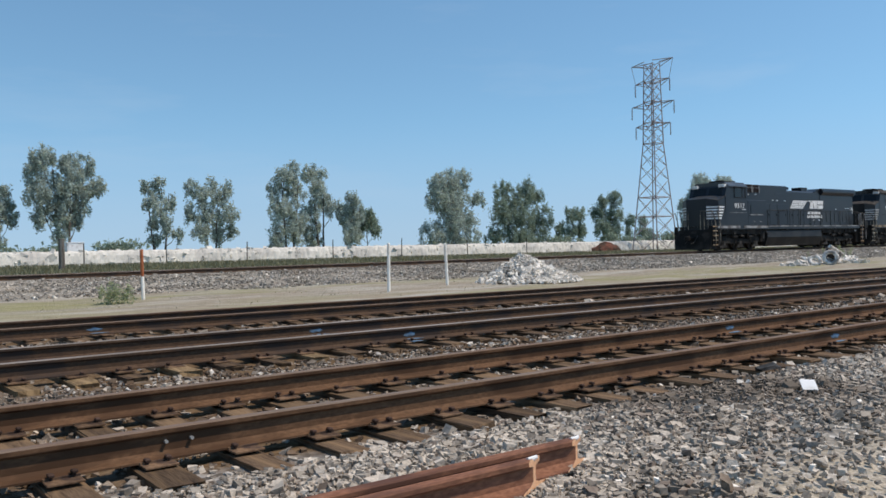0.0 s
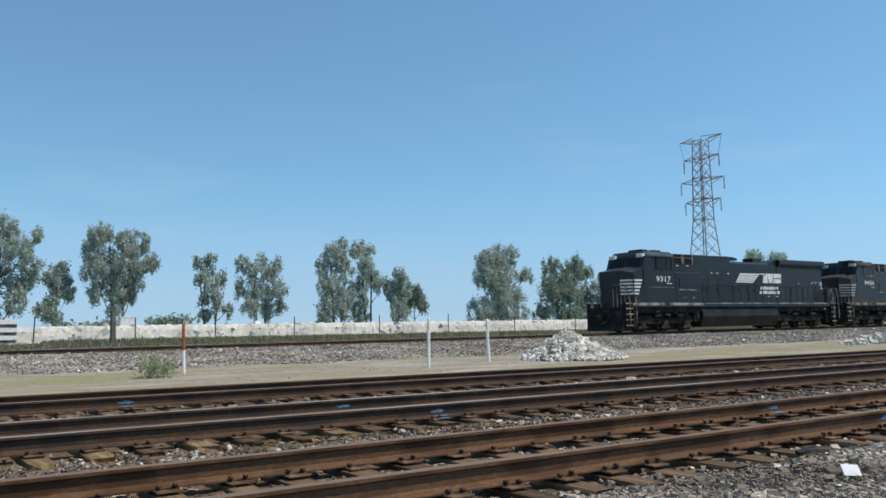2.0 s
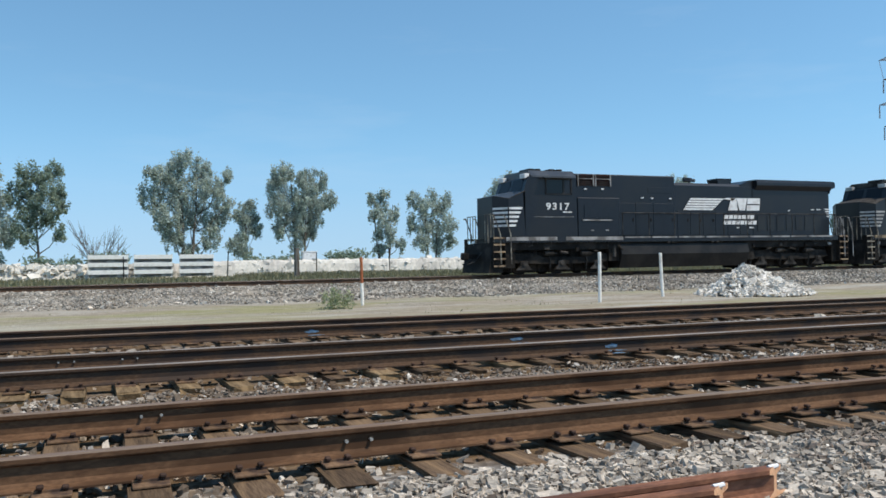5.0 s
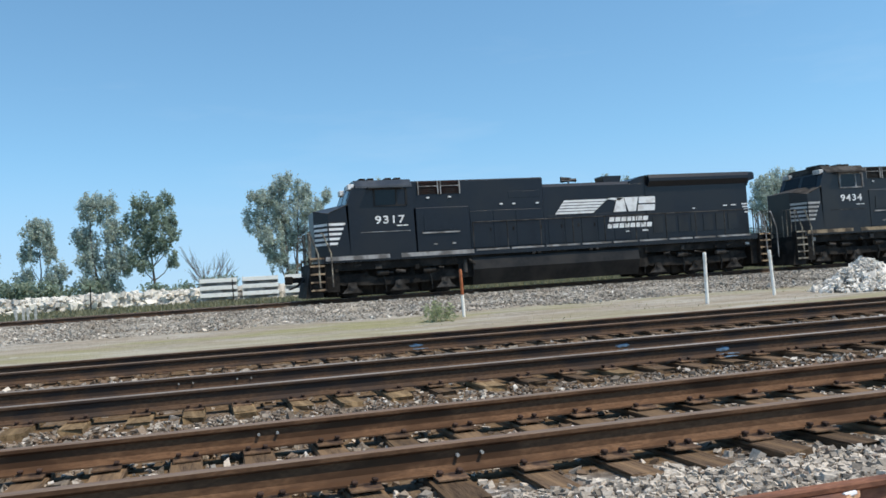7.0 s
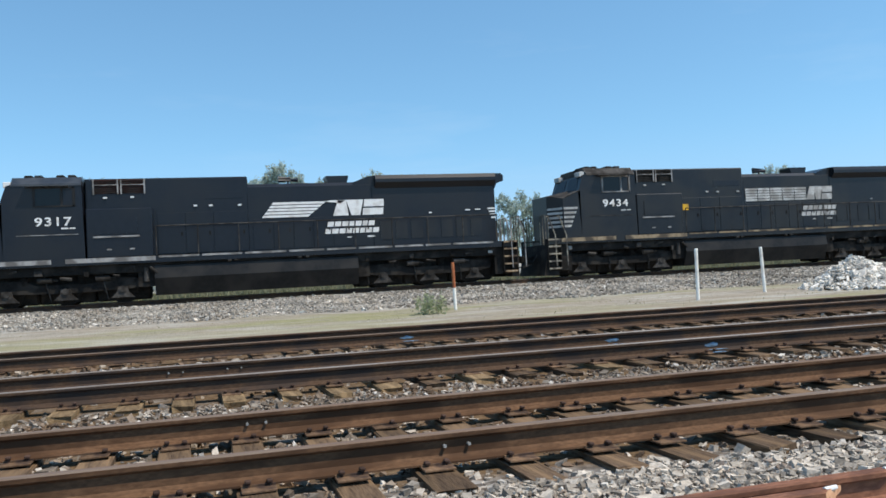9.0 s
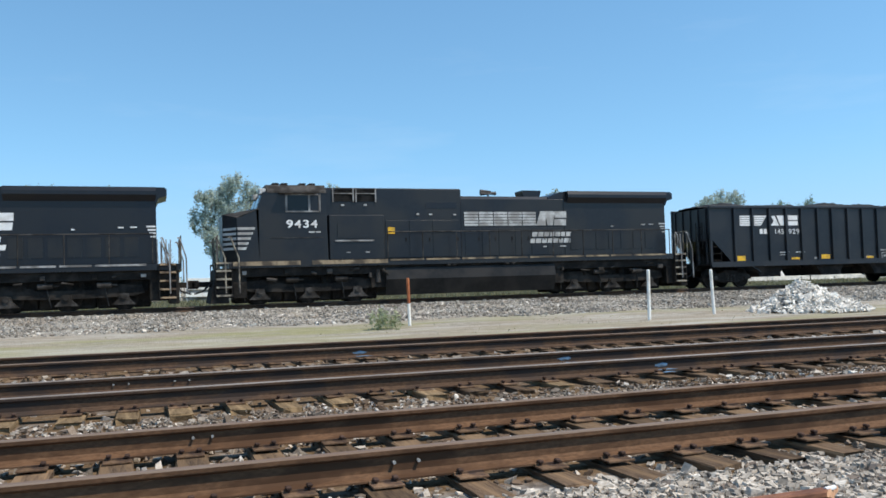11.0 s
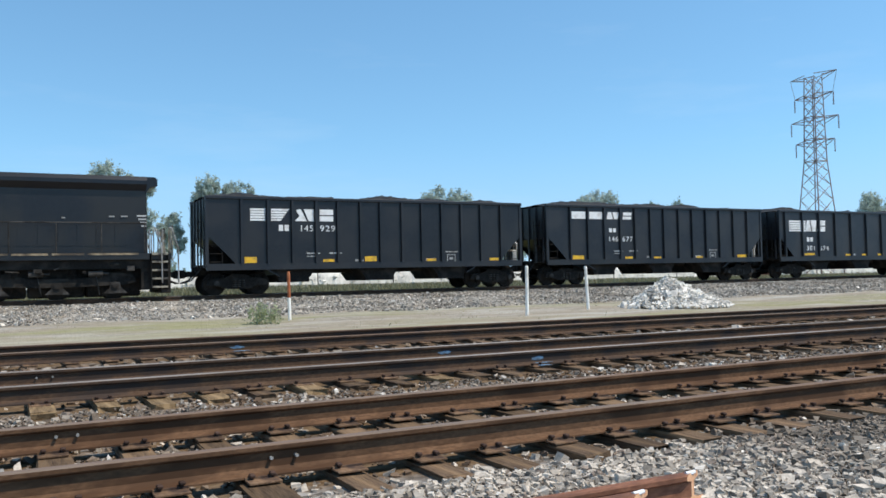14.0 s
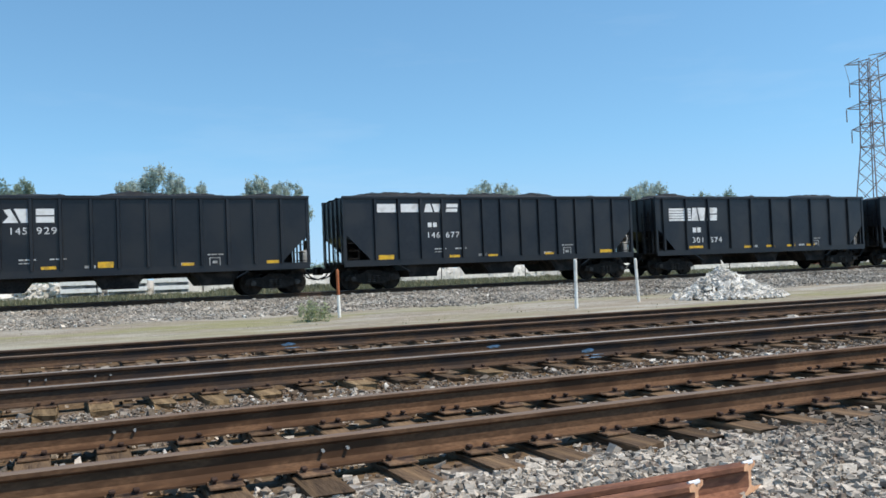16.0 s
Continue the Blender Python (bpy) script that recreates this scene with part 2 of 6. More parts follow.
def leaf_mat(name, a, b):
    m = mat(name, a, b, 0.6, 0, 1.5, 0.4, spread=0.28, island=True, bump=0, spec=0.2)
    n, l = m.node_tree.nodes, m.node_tree.links
    p = n["Principled BSDF"]
    src = p.inputs["Base Color"].links[0].from_socket
    tr = n.new("ShaderNodeBsdfTranslucent")
    l.new(src, tr.inputs[0])
    mx = n.new("ShaderNodeMixShader")
    mx.inputs[0].default_value = 0.5
    l.new(p.outputs[0], mx.inputs[1])
    l.new(tr.outputs[0], mx.inputs[2])
    l.new(mx.outputs[0], n["Material Output"].inputs[0])
    return m


# tree leaves paler than real foliage: distance haze is put into the colour
M_LEAF = leaf_mat("poplar_leaves", (0.39, 0.455, 0.405), (0.55, 0.615, 0.55))
M_LEAFD = leaf_mat("dark_leaves", (0.29, 0.375, 0.29), (0.42, 0.50, 0.40))
M_GRASS = leaf_mat("grass_blades", (0.22, 0.215, 0.125), (0.335, 0.315, 0.20))
M_DRY = leaf_mat("dry_grass_blades", (0.38, 0.36, 0.20), (0.52, 0.48, 0.30))
M_WEED = leaf_mat("weed_leaves", (0.29, 0.33, 0.18), (0.45, 0.49, 0.29))


# ---------------------------------------------------------------- building helpers
def mesh_of(name, bm, material):
    me = bpy.data.meshes.new(name)
    bm.to_mesh(me)
    bm.free()
    for m in material if isinstance(material, (list, tuple)) else (material,):
        me.materials.append(m)
    return me


def part(name, bm, material, parent=None, label="", smooth=False):
    me = bm if isinstance(bm, bpy.types.Mesh) else mesh_of(name, bm, material)
    if smooth:
        me.polygons.foreach_set("use_smooth", [True] * len(me.polygons))
    ob = new(name, me)
    ob.parent = parent
    return tagged(ob, label)


def empty(name, m=None, **tags):
    ob = new(name)
    if m:
        ob.matrix_basis = m
    return tagged(ob, **tags)


def box(bm, x0, x1, y0, y1, z0, z1, bevel=0.0, index=0, m=None):
    r = bmesh.ops.create_cube(bm, size=1)
    vs = r["verts"]
    for v in vs:
        v.co = Vector(((x0 + x1) / 2 + v.co.x * (x1 - x0), (y0 + y1) / 2 + v.co.y * (y1 - y0), (z0 + z1) / 2 + v.co.z * (z1 - z0)))
    if m:
        bmesh.ops.transform(bm, matrix=m, verts=vs)
    fs = {f for v in vs for f in v.link_faces}
    for f in fs:
        f.material_index = index
    if bevel:
        bmesh.ops.bevel(bm, geom=list({e for v in vs for e in v.link_edges}), offset=bevel, segments=1, affect="EDGES")
    return bm


def boxes(*rows, bevel=0.0):
    bm = bmesh.new()
    for r in rows:
        box(bm, *r, bevel=bevel)
    return bm


def tube(bm, a, b, r, r2=None, seg=8, index=0):
    a, b = Vector(a), Vector(b)
    d = b - a
    m = Matrix.Translation((a + b) / 2) @ d.to_track_quat("Z", "Y").to_matrix().to_4x4()
    res = bmesh.ops.create_cone(bm, cap_ends=True, segments=seg, radius1=r, radius2=r if r2 is None else r2, depth=d.length, matrix=m)
    for f in {f for v in res["verts"] for f in v.link_faces}:
        f.material_index = index
    return bm


def prism(bm, outline, axis, lo, hi, index=0):
    """Extrudes an outline of (u, v) along axis from lo to hi. x: (y, z); y: (x, z); z: (x, y)."""
    def at(u, v, w):
        return {"x": (w, u, v), "y": (u, w, v), "z": (u, v, w)}[axis]
    a = [bm.verts.new(at(u, v, lo)) for u, v in outline]
    b = [bm.verts.new(at(u, v, hi)) for u, v in outline]
    fs = [bm.faces.new(a), bm.faces.new(b[::-1])]
    n = len(outline)
    for i in range(n):
        fs.append(bm.faces.new((a[i], b[i], b[(i + 1) % n], a[(i + 1) % n])))
    for f in fs:
        f.material_index = index
    bmesh.ops.recalc_face_normals(bm, faces=fs)
    return fs


def raw_mesh(name, verts, faces, materials, index=None, smooth=False):
    """A mesh from arrays: verts (n, 3), faces (m, k) of one size."""
    me = bpy.data.meshes.new(name)
    m, k = faces.shape
    me.vertices.add(len(verts))
    me.vertices.foreach_set("co", np.ascontiguousarray(verts, dtype=np.float32).ravel())
    me.loops.add(m * k)
    me.loops.foreach_set("vertex_index", np.ascontiguousarray(faces, dtype=np.int32).ravel())
    me.polygons.add(m)
    me.polygons.foreach_set("loop_start", np.arange(0, m * k, k, dtype=np.int32))
    me.polygons.foreach_set("loop_total", np.full(m, k, dtype=np.int32))
    for mm in materials:
        me.materials.append(mm)
    if index is not None:
        me.polygons.foreach_set("material_index", np.asarray(index, dtype=np.int32))
    me.polygons.foreach_set("use_smooth", np.full(m, smooth))
    me.update(calc_edges=True)
    me.validate()
    return me


def pieces(name, bm, material, parent, label=""):
    """Links every separate piece of bm as a part of its own."""
    left = set(bm.verts)
    groups = []
    while left:
        stack, grp = [next(iter(left))], set()
        while stack:
            v = stack.pop()
            if v in grp:
                continue
            grp.add(v)
            stack += [e.other_vert(v) for e in v.link_edges]
        left -= grp
        groups.append(sorted(grp, key=lambda v: v.index))
    bm.verts.index_update()
    groups.sort(key=lambda g: g[0].index)
    for g in groups:
        nb = bmesh.new()
        made = {v: nb.verts.new(v.co) for v in g}
        for f in {f for v in g for f in v.link_faces}:
            nb.faces.new([made[v] for v in f.verts])
        bmesh.ops.recalc_face_normals(nb, faces=nb.faces[:])
        part(name, nb, material, parent, label)
    bm.free()


RNG = np.random.default_rng(7)
CORNER = np.array([[-1, -1, -1], [1, -1, -1], [1, 1, -1], [-1, 1, -1], [-1, -1, 1], [1, -1, 1], [1, 1, 1], [-1, 1, 1]], float) * 0.5
SIDES = np.array([[0, 3, 2, 1], [4, 5, 6, 7], [0, 1, 5, 4], [1, 2, 6, 5], [2, 3, 7, 6], [3, 0, 4, 7]])


def stones(centres, size, flat=0.7, rng=RNG):
    """Broken stones at the centres: arrays of vertices and quads."""
    n = len(centres)
    dims = size.reshape(-1, 1) * rng.uniform(0.5, 1.45, (n, 3)) * np.array([1, 1, flat])
    v = CORNER[None] * dims[:, None] * rng.uniform(0.62, 1.15, (n, 8, 1)) + rng.normal(0, 0.1, (n, 8, 3)) * dims[:, None]
    a, b = rng.uniform(0, 2 * np.pi, n), rng.normal(0, 0.5, n)
    ca, sa, cb, sb = np.cos(a), np.sin(a), np.cos(b), np.sin(b)
    z = np.zeros(n)
    rz = np.stack([ca, -sa, z, sa, ca, z, z, z, z + 1], 1).reshape(n, 3, 3)
    rx = np.stack([z + 1, z, z, z, cb, -sb, z, sb, cb], 1).reshape(n, 3, 3)
    v = np.einsum("nij,nkj->nki", rz @ rx, v) + centres[:, None]
    f = (np.arange(n) * 8)[:, None, None] + SIDES[None]
    return v.reshape(-1, 3), f.reshape(-1, 4)


def lettering(name, text, height, place, material, parent, width=None, bold=0.02):
    """Letters as a thin mesh on a side that faces -y: place is the lower left corner."""
    cu = bpy.data.curves.new(name, "FONT")
    cu.body, cu.size, cu.offset, cu.extrude, cu.space_character = text, 1.0, bold, 0.004, 1.18
    tmp = bpy.data.objects.new(name, cu)
    scene.collection.objects.link(tmp)
    bpy.context.view_layer.update()
    me = bpy.data.meshes.new_from_object(tmp.evaluated_get(bpy.context.evaluated_depsgraph_get()))
    bpy.data.objects.remove(tmp)
    co = np.empty(len(me.vertices) * 3)
    me.vertices.foreach_get("co", co)
    co = co.reshape(-1, 3)
    lo, hi = co.min(0), co.max(0)
    s = height / (hi[1] - lo[1])
    sx = width / (hi[0] - lo[0]) if width else s
    out = np.stack([(co[:, 0] - lo[0]) * sx, -co[:, 2], (co[:, 1] - lo[1]) * s], 1)
    me.vertices.foreach_set("co", out.ravel())
    me.materials.clear()
    me.materials.append(material)
    me.update()
    ob = new(name, me)
    ob.parent = parent
    ob.location = place
    return ob


# ---------------------------------------------------------------- ground
TRACKS = [(5.775, 0.0), (9.965, 0.0), (14.455, 0.0)]      # centre line, tie top
TRAIN_Y, TRAIN_Z = 34.5, 0.58                              # centre line, rail top
GAUGE = 1.505
GRADE = 0.0048                                             # climb of the train's track towards +x


def ground_z(x, y):
    z = np.interp(y, [-400, -3, 1.4, 2.3, 4.2, 15.8, 17, 24.5, 29, 32.4, 36.2, 36.9, 37.6, 40, 46, 5000],
                  [-0.5, -0.45, -0.32, -0.1, -0.065, -0.065, -0.04, 0.06, 0.22, 0.40, 0.40, 0.52, 0.50, 0.24, 0.36, 0.36])
    # the bank climbs gently with the train's track
    return z + GRADE * np.clip(x, -60, 110) * np.interp(y, [20, 30, 44, 56], [0, 1, 1, 0])


def make_ground():
    xs = np.concatenate([[-3000, -800, -250, -120], np.arange(-60, 130.1, 1.0), [170, 300, 900, 3000]])
    ys = np.concatenate([[-1500, -300, -60, -20], np.arange(-8, 48.1, 0.4), [52, 58, 64, 75, 100, 180, 400, 1200, 4000]])
    X, Y = np.meshgrid(xs, ys)
    Z = ground_z(X, Y)
    near = (np.abs(X) < 130) & (Y > -8) & (Y < 48)
    Z = Z + near * (0.02 * np.sin(X * 1.3 + 2.0 * np.sin(Y * 0.8)) * np.cos(Y * 1.1 + X * 0.37)) * np.where(Y < 16.5, 0.5, 1.4)
    v = np.stack([X.ravel(), Y.ravel(), Z.ravel()], 1)
    nx, ny = len(xs), len(ys)
    i = (np.arange(ny - 1)[:, None] * nx + np.arange(nx - 1)[None]).ravel()
    f = np.stack([i, i + 1, i + nx + 1, i + nx], 1)
    m = bpy.data.materials.new("ground_cover")
    m.use_nodes = True
    n, l = m.node_tree.nodes, m.node_tree.links
    p = n["Principled BSDF"]
    p.inputs["Roughness"].default_value, p.inputs["Specular IOR Level"].default_value = 1.0, 0.0
    geo = n.new("ShaderNodeNewGeometry")
    sep = n.new("ShaderNodeSeparateXYZ")
    l.new(geo.outputs["Position"], sep.inputs[0])

    def noise_(scale, detail=5, stretch=(1, 1, 1)):
        mp = n.new("ShaderNodeMapping")
        mp.inputs["Scale"].default_value = stretch
        l.new(geo.outputs["Position"], mp.inputs[0])
        t = n.new("ShaderNodeTexNoise")
        t.inputs["Scale"].default_value, t.inputs["Detail"].default_value = scale, detail
        l.new(mp.outputs[0], t.inputs[0])
        return t.outputs[0]

    def ramp(src, *stops):
        r = n.new("ShaderNodeValToRGB")
        e = r.color_ramp.elements
        while len(e) < len(stops):
            e.new(0.5)
        for el, (pos, col) in zip(e, stops):
            el.position, el.color = pos, (*col, 1) if len(col) == 3 else col
        l.new(src, r.inputs[0])
        return r.outputs[0]

    def blend(fac, a, b):
        mx = n.new("ShaderNodeMix")
        mx.data_type = "RGBA"
        l.new(fac, mx.inputs[0])
        l.new(a, mx.inputs[6])
        l.new(b, mx.inputs[7])
        return mx.outputs[2]

    def step(lo, hi, wobble=2.0):
        a = n.new("ShaderNodeMath")
        a.operation = "MULTIPLY_ADD"
        l.new(noise_(0.45, 4), a.inputs[0])
        a.inputs[1].default_value = wobble
        l.new(sep.outputs[1], a.inputs[2])
        r = n.new("ShaderNodeMapRange")
        r.inputs[1].default_value, r.inputs[2].default_value = lo + wobble / 2, hi + wobble / 2
        l.new(a.outputs[0], r.inputs[0])
        return r.outputs[0]

    vor = n.new("ShaderNodeTexVoronoi")
    vor.inputs["Scale"].default_value = 16
    l.new(geo.outputs["Position"], vor.inputs[0])
    sepc = n.new("ShaderNodeSeparateColor")
    l.new(vor.outputs["Color"], sepc.inputs[0])
    gravel = ramp(sepc.outputs[0], (0.0, (0.10, 0.095, 0.09)), (0.6, (0.24, 0.23, 0.215)), (0.93, (0.36, 0.345, 0.32)), (1.0, (0.6, 0.58, 0.55)))
    sandy = ramp(noise_(45, 8), (0.35, (0.30, 0.265, 0.21)), (0.65, (0.53, 0.475, 0.39)))
    dirt = ramp(noise_(9, 6, (0.35, 1, 1)), (0.3, (0.24, 0.20, 0.15)), (0.7, (0.38, 0.33, 0.26)))
    dirt = blend(ramp(noise_(1.1, 6, (0.22, 1, 1)), (0.46, (0, 0, 0)), (0.62, (1, 1, 1))), dirt, ramp(noise_(14, 5), (0.3, (0.35, 0.325, 0.275)), (0.7, (0.47, 0.44, 0.375))))
    mud = ramp(noise_(14, 6), (0.3, (0.095, 0.06, 0.034)), (0.7, (0.20, 0.138, 0.084)))
    grass = ramp(noise_(6, 6, (0.4, 1, 1)), (0.3, (0.215, 0.21, 0.105)), (0.7, (0.335, 0.315, 0.175)))
    vor2 = n.new("ShaderNodeTexVoronoi")
    vor2.inputs["Scale"].default_value = 9
    l.new(geo.outputs["Position"], vor2.inputs[0])
    sepc2 = n.new("ShaderNodeSeparateColor")
    l.new(vor2.outputs["Color"], sepc2.inputs[0])
    bank = ramp(sepc2.outputs[0], (0.0, (0.20, 0.18, 0.15)), (0.6, (0.31, 0.285, 0.24)), (0.95, (0.40, 0.375, 0.325)), (1.0, (0.56, 0.53, 0.5)))
    bank = blend(ramp(noise_(0.5, 5), (0.45, (0, 0, 0)), (0.62, (1, 1, 1))), bank, dirt)
    meadow = ramp(noise_(3, 6), (0.3, (0.10, 0.115, 0.04)), (0.7, (0.21, 0.205, 0.09)))
    strip = blend(ramp(noise_(0.35, 5, (0.3, 1, 1)), (0.46, (0, 0, 0)), (0.60, (0.9, 0.9, 0.9))), dirt, grass)
    strip = blend(ramp(noise_(1.6, 6, (0.25, 1, 1)), (0.45, (0, 0, 0)), (0.66, (0.8, 0.8, 0.8))), strip, bank)
    verge = blend(ramp(noise_(0.7, 5, (0.3, 1, 1)), (0.42, (0, 0, 0)), (0.62, (0.62, 0.62, 0.62))), dirt, grass)
    strip = blend(step(18.6, 20.6, 3.0), verge, strip)
    col = blend(step(2.4, 3.1, 0.8), sandy, gravel)
    # muddy track bed; brown shade of the cribs is put into its colour
    shaded_mud = blend(ramp(noise_(1.7, 5), (0.50, (0, 0, 0)), (0.72, (0.5, 0.5, 0.5))), mud, gravel)
    col = blend(step(4.55, 4.9, 0.3), col, shaded_mud)
    col = blend(step(16.0, 16.8, 0.8), col, strip)
    col = blend(step(24.3, 25.6, 1.6), col, bank)
    col = blend(step(36.2, 37.2, 1.0), col, meadow)
    l.new(col, p.inputs["Base Color"])
    bp = n.new("ShaderNodeBump")
    bp.inputs["Strength"].default_value, bp.inputs["Distance"].default_value = 0.8, 0.03
    l.new(vor.outputs["Distance"], bp.inputs["Height"])
    l.new(bp.outputs[0], p.inputs["Normal"])
    ob = new("ground", raw_mesh("ground", v, f, [m], smooth=True))
    tagged(ob, "grey gravel, dry grass and dirt ground beside the tracks", "ground", kind="structure")


make_ground()


def make_ballast():
    rng = np.random.default_rng(3)
    spots = []
    for x0, x1, y0, y1, density, size in ((-3, 9, 2.0, 4.6, 1500, 0.029), (9, 16, 2.0, 4.6, 700, 0.036), (-4, 14, 4.6, 6.9, 300, 0.038), (-4, 16, 6.9, 8.9, 480, 0.030), (16, 34, 2.3, 8.9, 110, 0.06),
                                         (-5, 34, 11.2, 13.2, 90, 0.055), (-6, 40, 8.9, 11.2, 25, 0.055), (-6, 40, 13.2, 16.0, 25, 0.055), (-30, 70, 25.0, 32.6, 75, 0.055)):
        k = int((x1 - x0) * (y1 - y0) * density)
        c = np.stack([rng.uniform(x0, x1, k), rng.uniform(y0, y1, k)], 1)
        s = size * rng.lognormal(0, 0.3, k)
        spots.append(np.column_stack([c, s]))
    a = np.concatenate(spots)
    x, y, s = a.T
    keep = np.ones(len(a), bool)
    for yc, zt in TRACKS:
        on_tie = (np.abs(y - yc) < 1.28) & (np.abs((x / 0.535) % 1 - 0.5) < 0.235)
        keep &= ~(on_tie & (rng.uniform(0, 1, len(a)) < 0.96))
        keep &= np.abs(np.abs(y - yc) - GAUGE / 2) > 0.10
    keep &= ~((np.abs(y - 8.5) < 0.16) & (np.abs((x / 0.535) % 1 - 0.5) < 0.26))
    # the shoulder thins out towards the sandy path
    keep &= rng.uniform(0, 1, len(a)) < np.clip((y + 0.25 * np.sin(x * 0.9) - 0.09 * np.maximum(0, x - 3) - 2.2) / 0.9, 0.16, 1)
    x, y, s = x[keep], y[keep], s[keep]
    crib = np.zeros(len(x))
    for yc, zt in TRACKS:
        crib += (np.abs(y - yc) < 1.3) * 0.035
    z = ground_z(x, y) + s * 0.18 + np.where(y < 16, 0.03, 0.0) * rng.uniform(0, 1, len(x)) - crib * 0.6
    v, f = stones(np.stack([x, y, z], 1), s, 0.68, rng)
    kind = rng.uniform(0, 1, len(x))
    idx = np.where(kind > 0.965, 1, np.where(kind > 0.90, 2, 0))
    idx = np.where((y > 16.4) & (kind > 0.94), 1, np.where((y > 16.4) & (kind < 0.62), 4, np.where((y > 16.4) & (idx == 2), 4, idx)))
    idx = np.where((y > 4.75) & (y < 16) & (idx == 0) & (kind < 0.58), 3, idx)
    ob = new("ballast_stones", raw_mesh("ballast_stones", v, f, [M_STONE, M_STONEW, M_BRICKY, M_STONED, M_STONEB], np.repeat(idx, 6)))
    tagged(ob, "loose grey crushed-stone ballast round the tracks", "gravel", kind="stuff")


make_ballast()

# ---------------------------------------------------------------- tracks
RAIL = [(-0.076, 0), (0.076, 0), (0.076, 0.012), (0.03, 0.026), (0.0095, 0.045), (0.009, 0.135), (0.034, 0.148), (0.037, 0.154),
        (0.037, 0.178), (0.029, 0.186), (-0.029, 0.186), (-0.037, 0.178), (-0.037, 0.154), (-0.034, 0.148), (-0.009, 0.135), (-0.0095, 0.045),
        (-0.03, 0.026), (-0.076, 0.012)]


def rail_mesh(name, x0, x1, side, top, height=0.186, cut=None):
    bm = bmesh.new()
    k = height / 0.186
    fs = prism(bm, [(u, w * k) for u, w in RAIL], "x", x0, x1)
    for f in fs:
        f.normal_update()
        if f.normal.z > 0.4 and f.calc_center_median().z > 0.17 * k:
            f.material_index = 1
        if abs(f.normal.x) > 0.9:
            f.material_index = 2
    return mesh_of(name, bm, [side, top, cut or side])


def tie_mesh(seed, length=2.6, sink=0.13, material=M_TIE):
    r = random.Random(seed)
    bm = bmesh.new()
    box(bm, -0.115, 0.115, -length / 2, length / 2, -sink, 0, bevel=0.012)
    for v in bm.verts:
        v.co += Vector((r.uniform(-0.012, 0.012), r.uniform(-0.03, 0.03), r.uniform(-0.014, 0.003)))
    return mesh_of("tie", bm, material)


TIES = [tie_mesh(i) for i in range(6)]
TAN_TIES = [tie_mesh(i, material=M_TIETAN) for i in range(6)]
_bm = bmesh.new()
box(_bm, -0.10, 0.10, -0.19, 0.19, 0.0, 0.014, bevel=0.003)
for sx in (-1, 1):
    box(_bm, -0.10, 0.10, 0.08 * sx - 0.008, 0.08 * sx + 0.008, 0.014, 0.026)
PLATE = mesh_of("tie_plate", _bm, M_PLATE)
_bm = bmesh.new()
tube(_bm, (0, 0, 0.0), (0, 0, 0.045), 0.010, seg=6)
box(_bm, -0.018, 0.018, -0.028, 0.018, 0.036, 0.058, bevel=0.006)
SPIKE = mesh_of("spike", _bm, M_SPIKE)


def make_track(name, yc, zt, x0, x1, side, tops, label, plates=None, spikes=None, first=None, tan=None):
    track = empty(name, label=label, category="railway track", kind="structure")
    for k, s in enumerate((-1, 1)):
        r = part("rail", rail_mesh("rail", x0, x1, side, tops), None, track)
        r.location = (0, yc + s * GAUGE / 2, zt + 0.014)
    lo, hi = first or (-6, 40)
    i0, i1 = int(lo / 0.535), int(hi / 0.535)
    rnd = random.Random(int(yc * 10))
    for i in range(i0, i1):
        k, x = rnd.randrange(6), (i + 0.5) * 0.535
        t = part("tie", (TAN_TIES if tan and x < tan and rnd.random() < 0.8 else TIES)[k], None, track)
        t.location = (x + rnd.uniform(-0.03, 0.03), yc + rnd.uniform(-0.06, 0.06), zt - rnd.uniform(0, 0.02) + (0.012 if tan and x < tan else 0))
        t.rotation_euler = (0, rnd.uniform(-0.02, 0.02), rnd.uniform(-0.025, 0.025) + (math.pi if rnd.random() < 0.5 else 0))
        x = t.location.x
        if plates and plates[0] < x < plates[1]:
            for s in (-1, 1):
                pl = part("tie_plate", PLATE, None, track)
                pl.location = (x, yc + s * GAUGE / 2, zt)
                if spikes and spikes[0] < x < spikes[1]:
                    for dx, dy in ((-0.06, -1), (0.06, 1), (0.065, -1)):
                        if rnd.random() < 0.1:
                            continue
                        sp = part("spike", SPIKE, None, track)
                        sp.location = (x + dx, yc + s * GAUGE / 2 + dy * 0.094, zt - 0.012 + rnd.uniform(0, 0.014))
                        sp.rotation_euler = (rnd.uniform(-0.1, 0.1), 0, 0 if dy > 0 else math.pi)
    # ties farther along, in one mesh
    rest = bmesh.new()
    for a, b in ((x0, i0 * 0.535), (i1 * 0.535, x1)):
        x = a
        while x < b - 0.3:
            box(rest, x + 0.15, x + 0.38, yc - 1.3, yc + 1.3, zt - 0.12, zt)
            x += 0.535
    tagged(part("distant_ties", rest, M_TIE, track, "weathered wooden ties farther along"), kind="stuff")
    return track


track_near = make_track("track_1", TRACKS[0][0], 0, -40, 160, M_RUST, M_TOP, "rusty brown railway track on spiked wooden ties", (-4, 26), (-3, 22), (-4, 42))
track_mid = make_track("track_2", TRACKS[1][0], 0, -40, 160, M_DARKRAIL, M_SHINE, "dark railway track with polished rail heads on wooden ties", (-4, 22), (-3, 14), (-5, 46), 5.5)
track_far = make_track("track_3", TRACKS[2][0], 0, -40, 160, M_DARKRAIL, M_TOP, "dark rusty railway track beside the dirt strip", (-4, 16), None, (-6, 48))
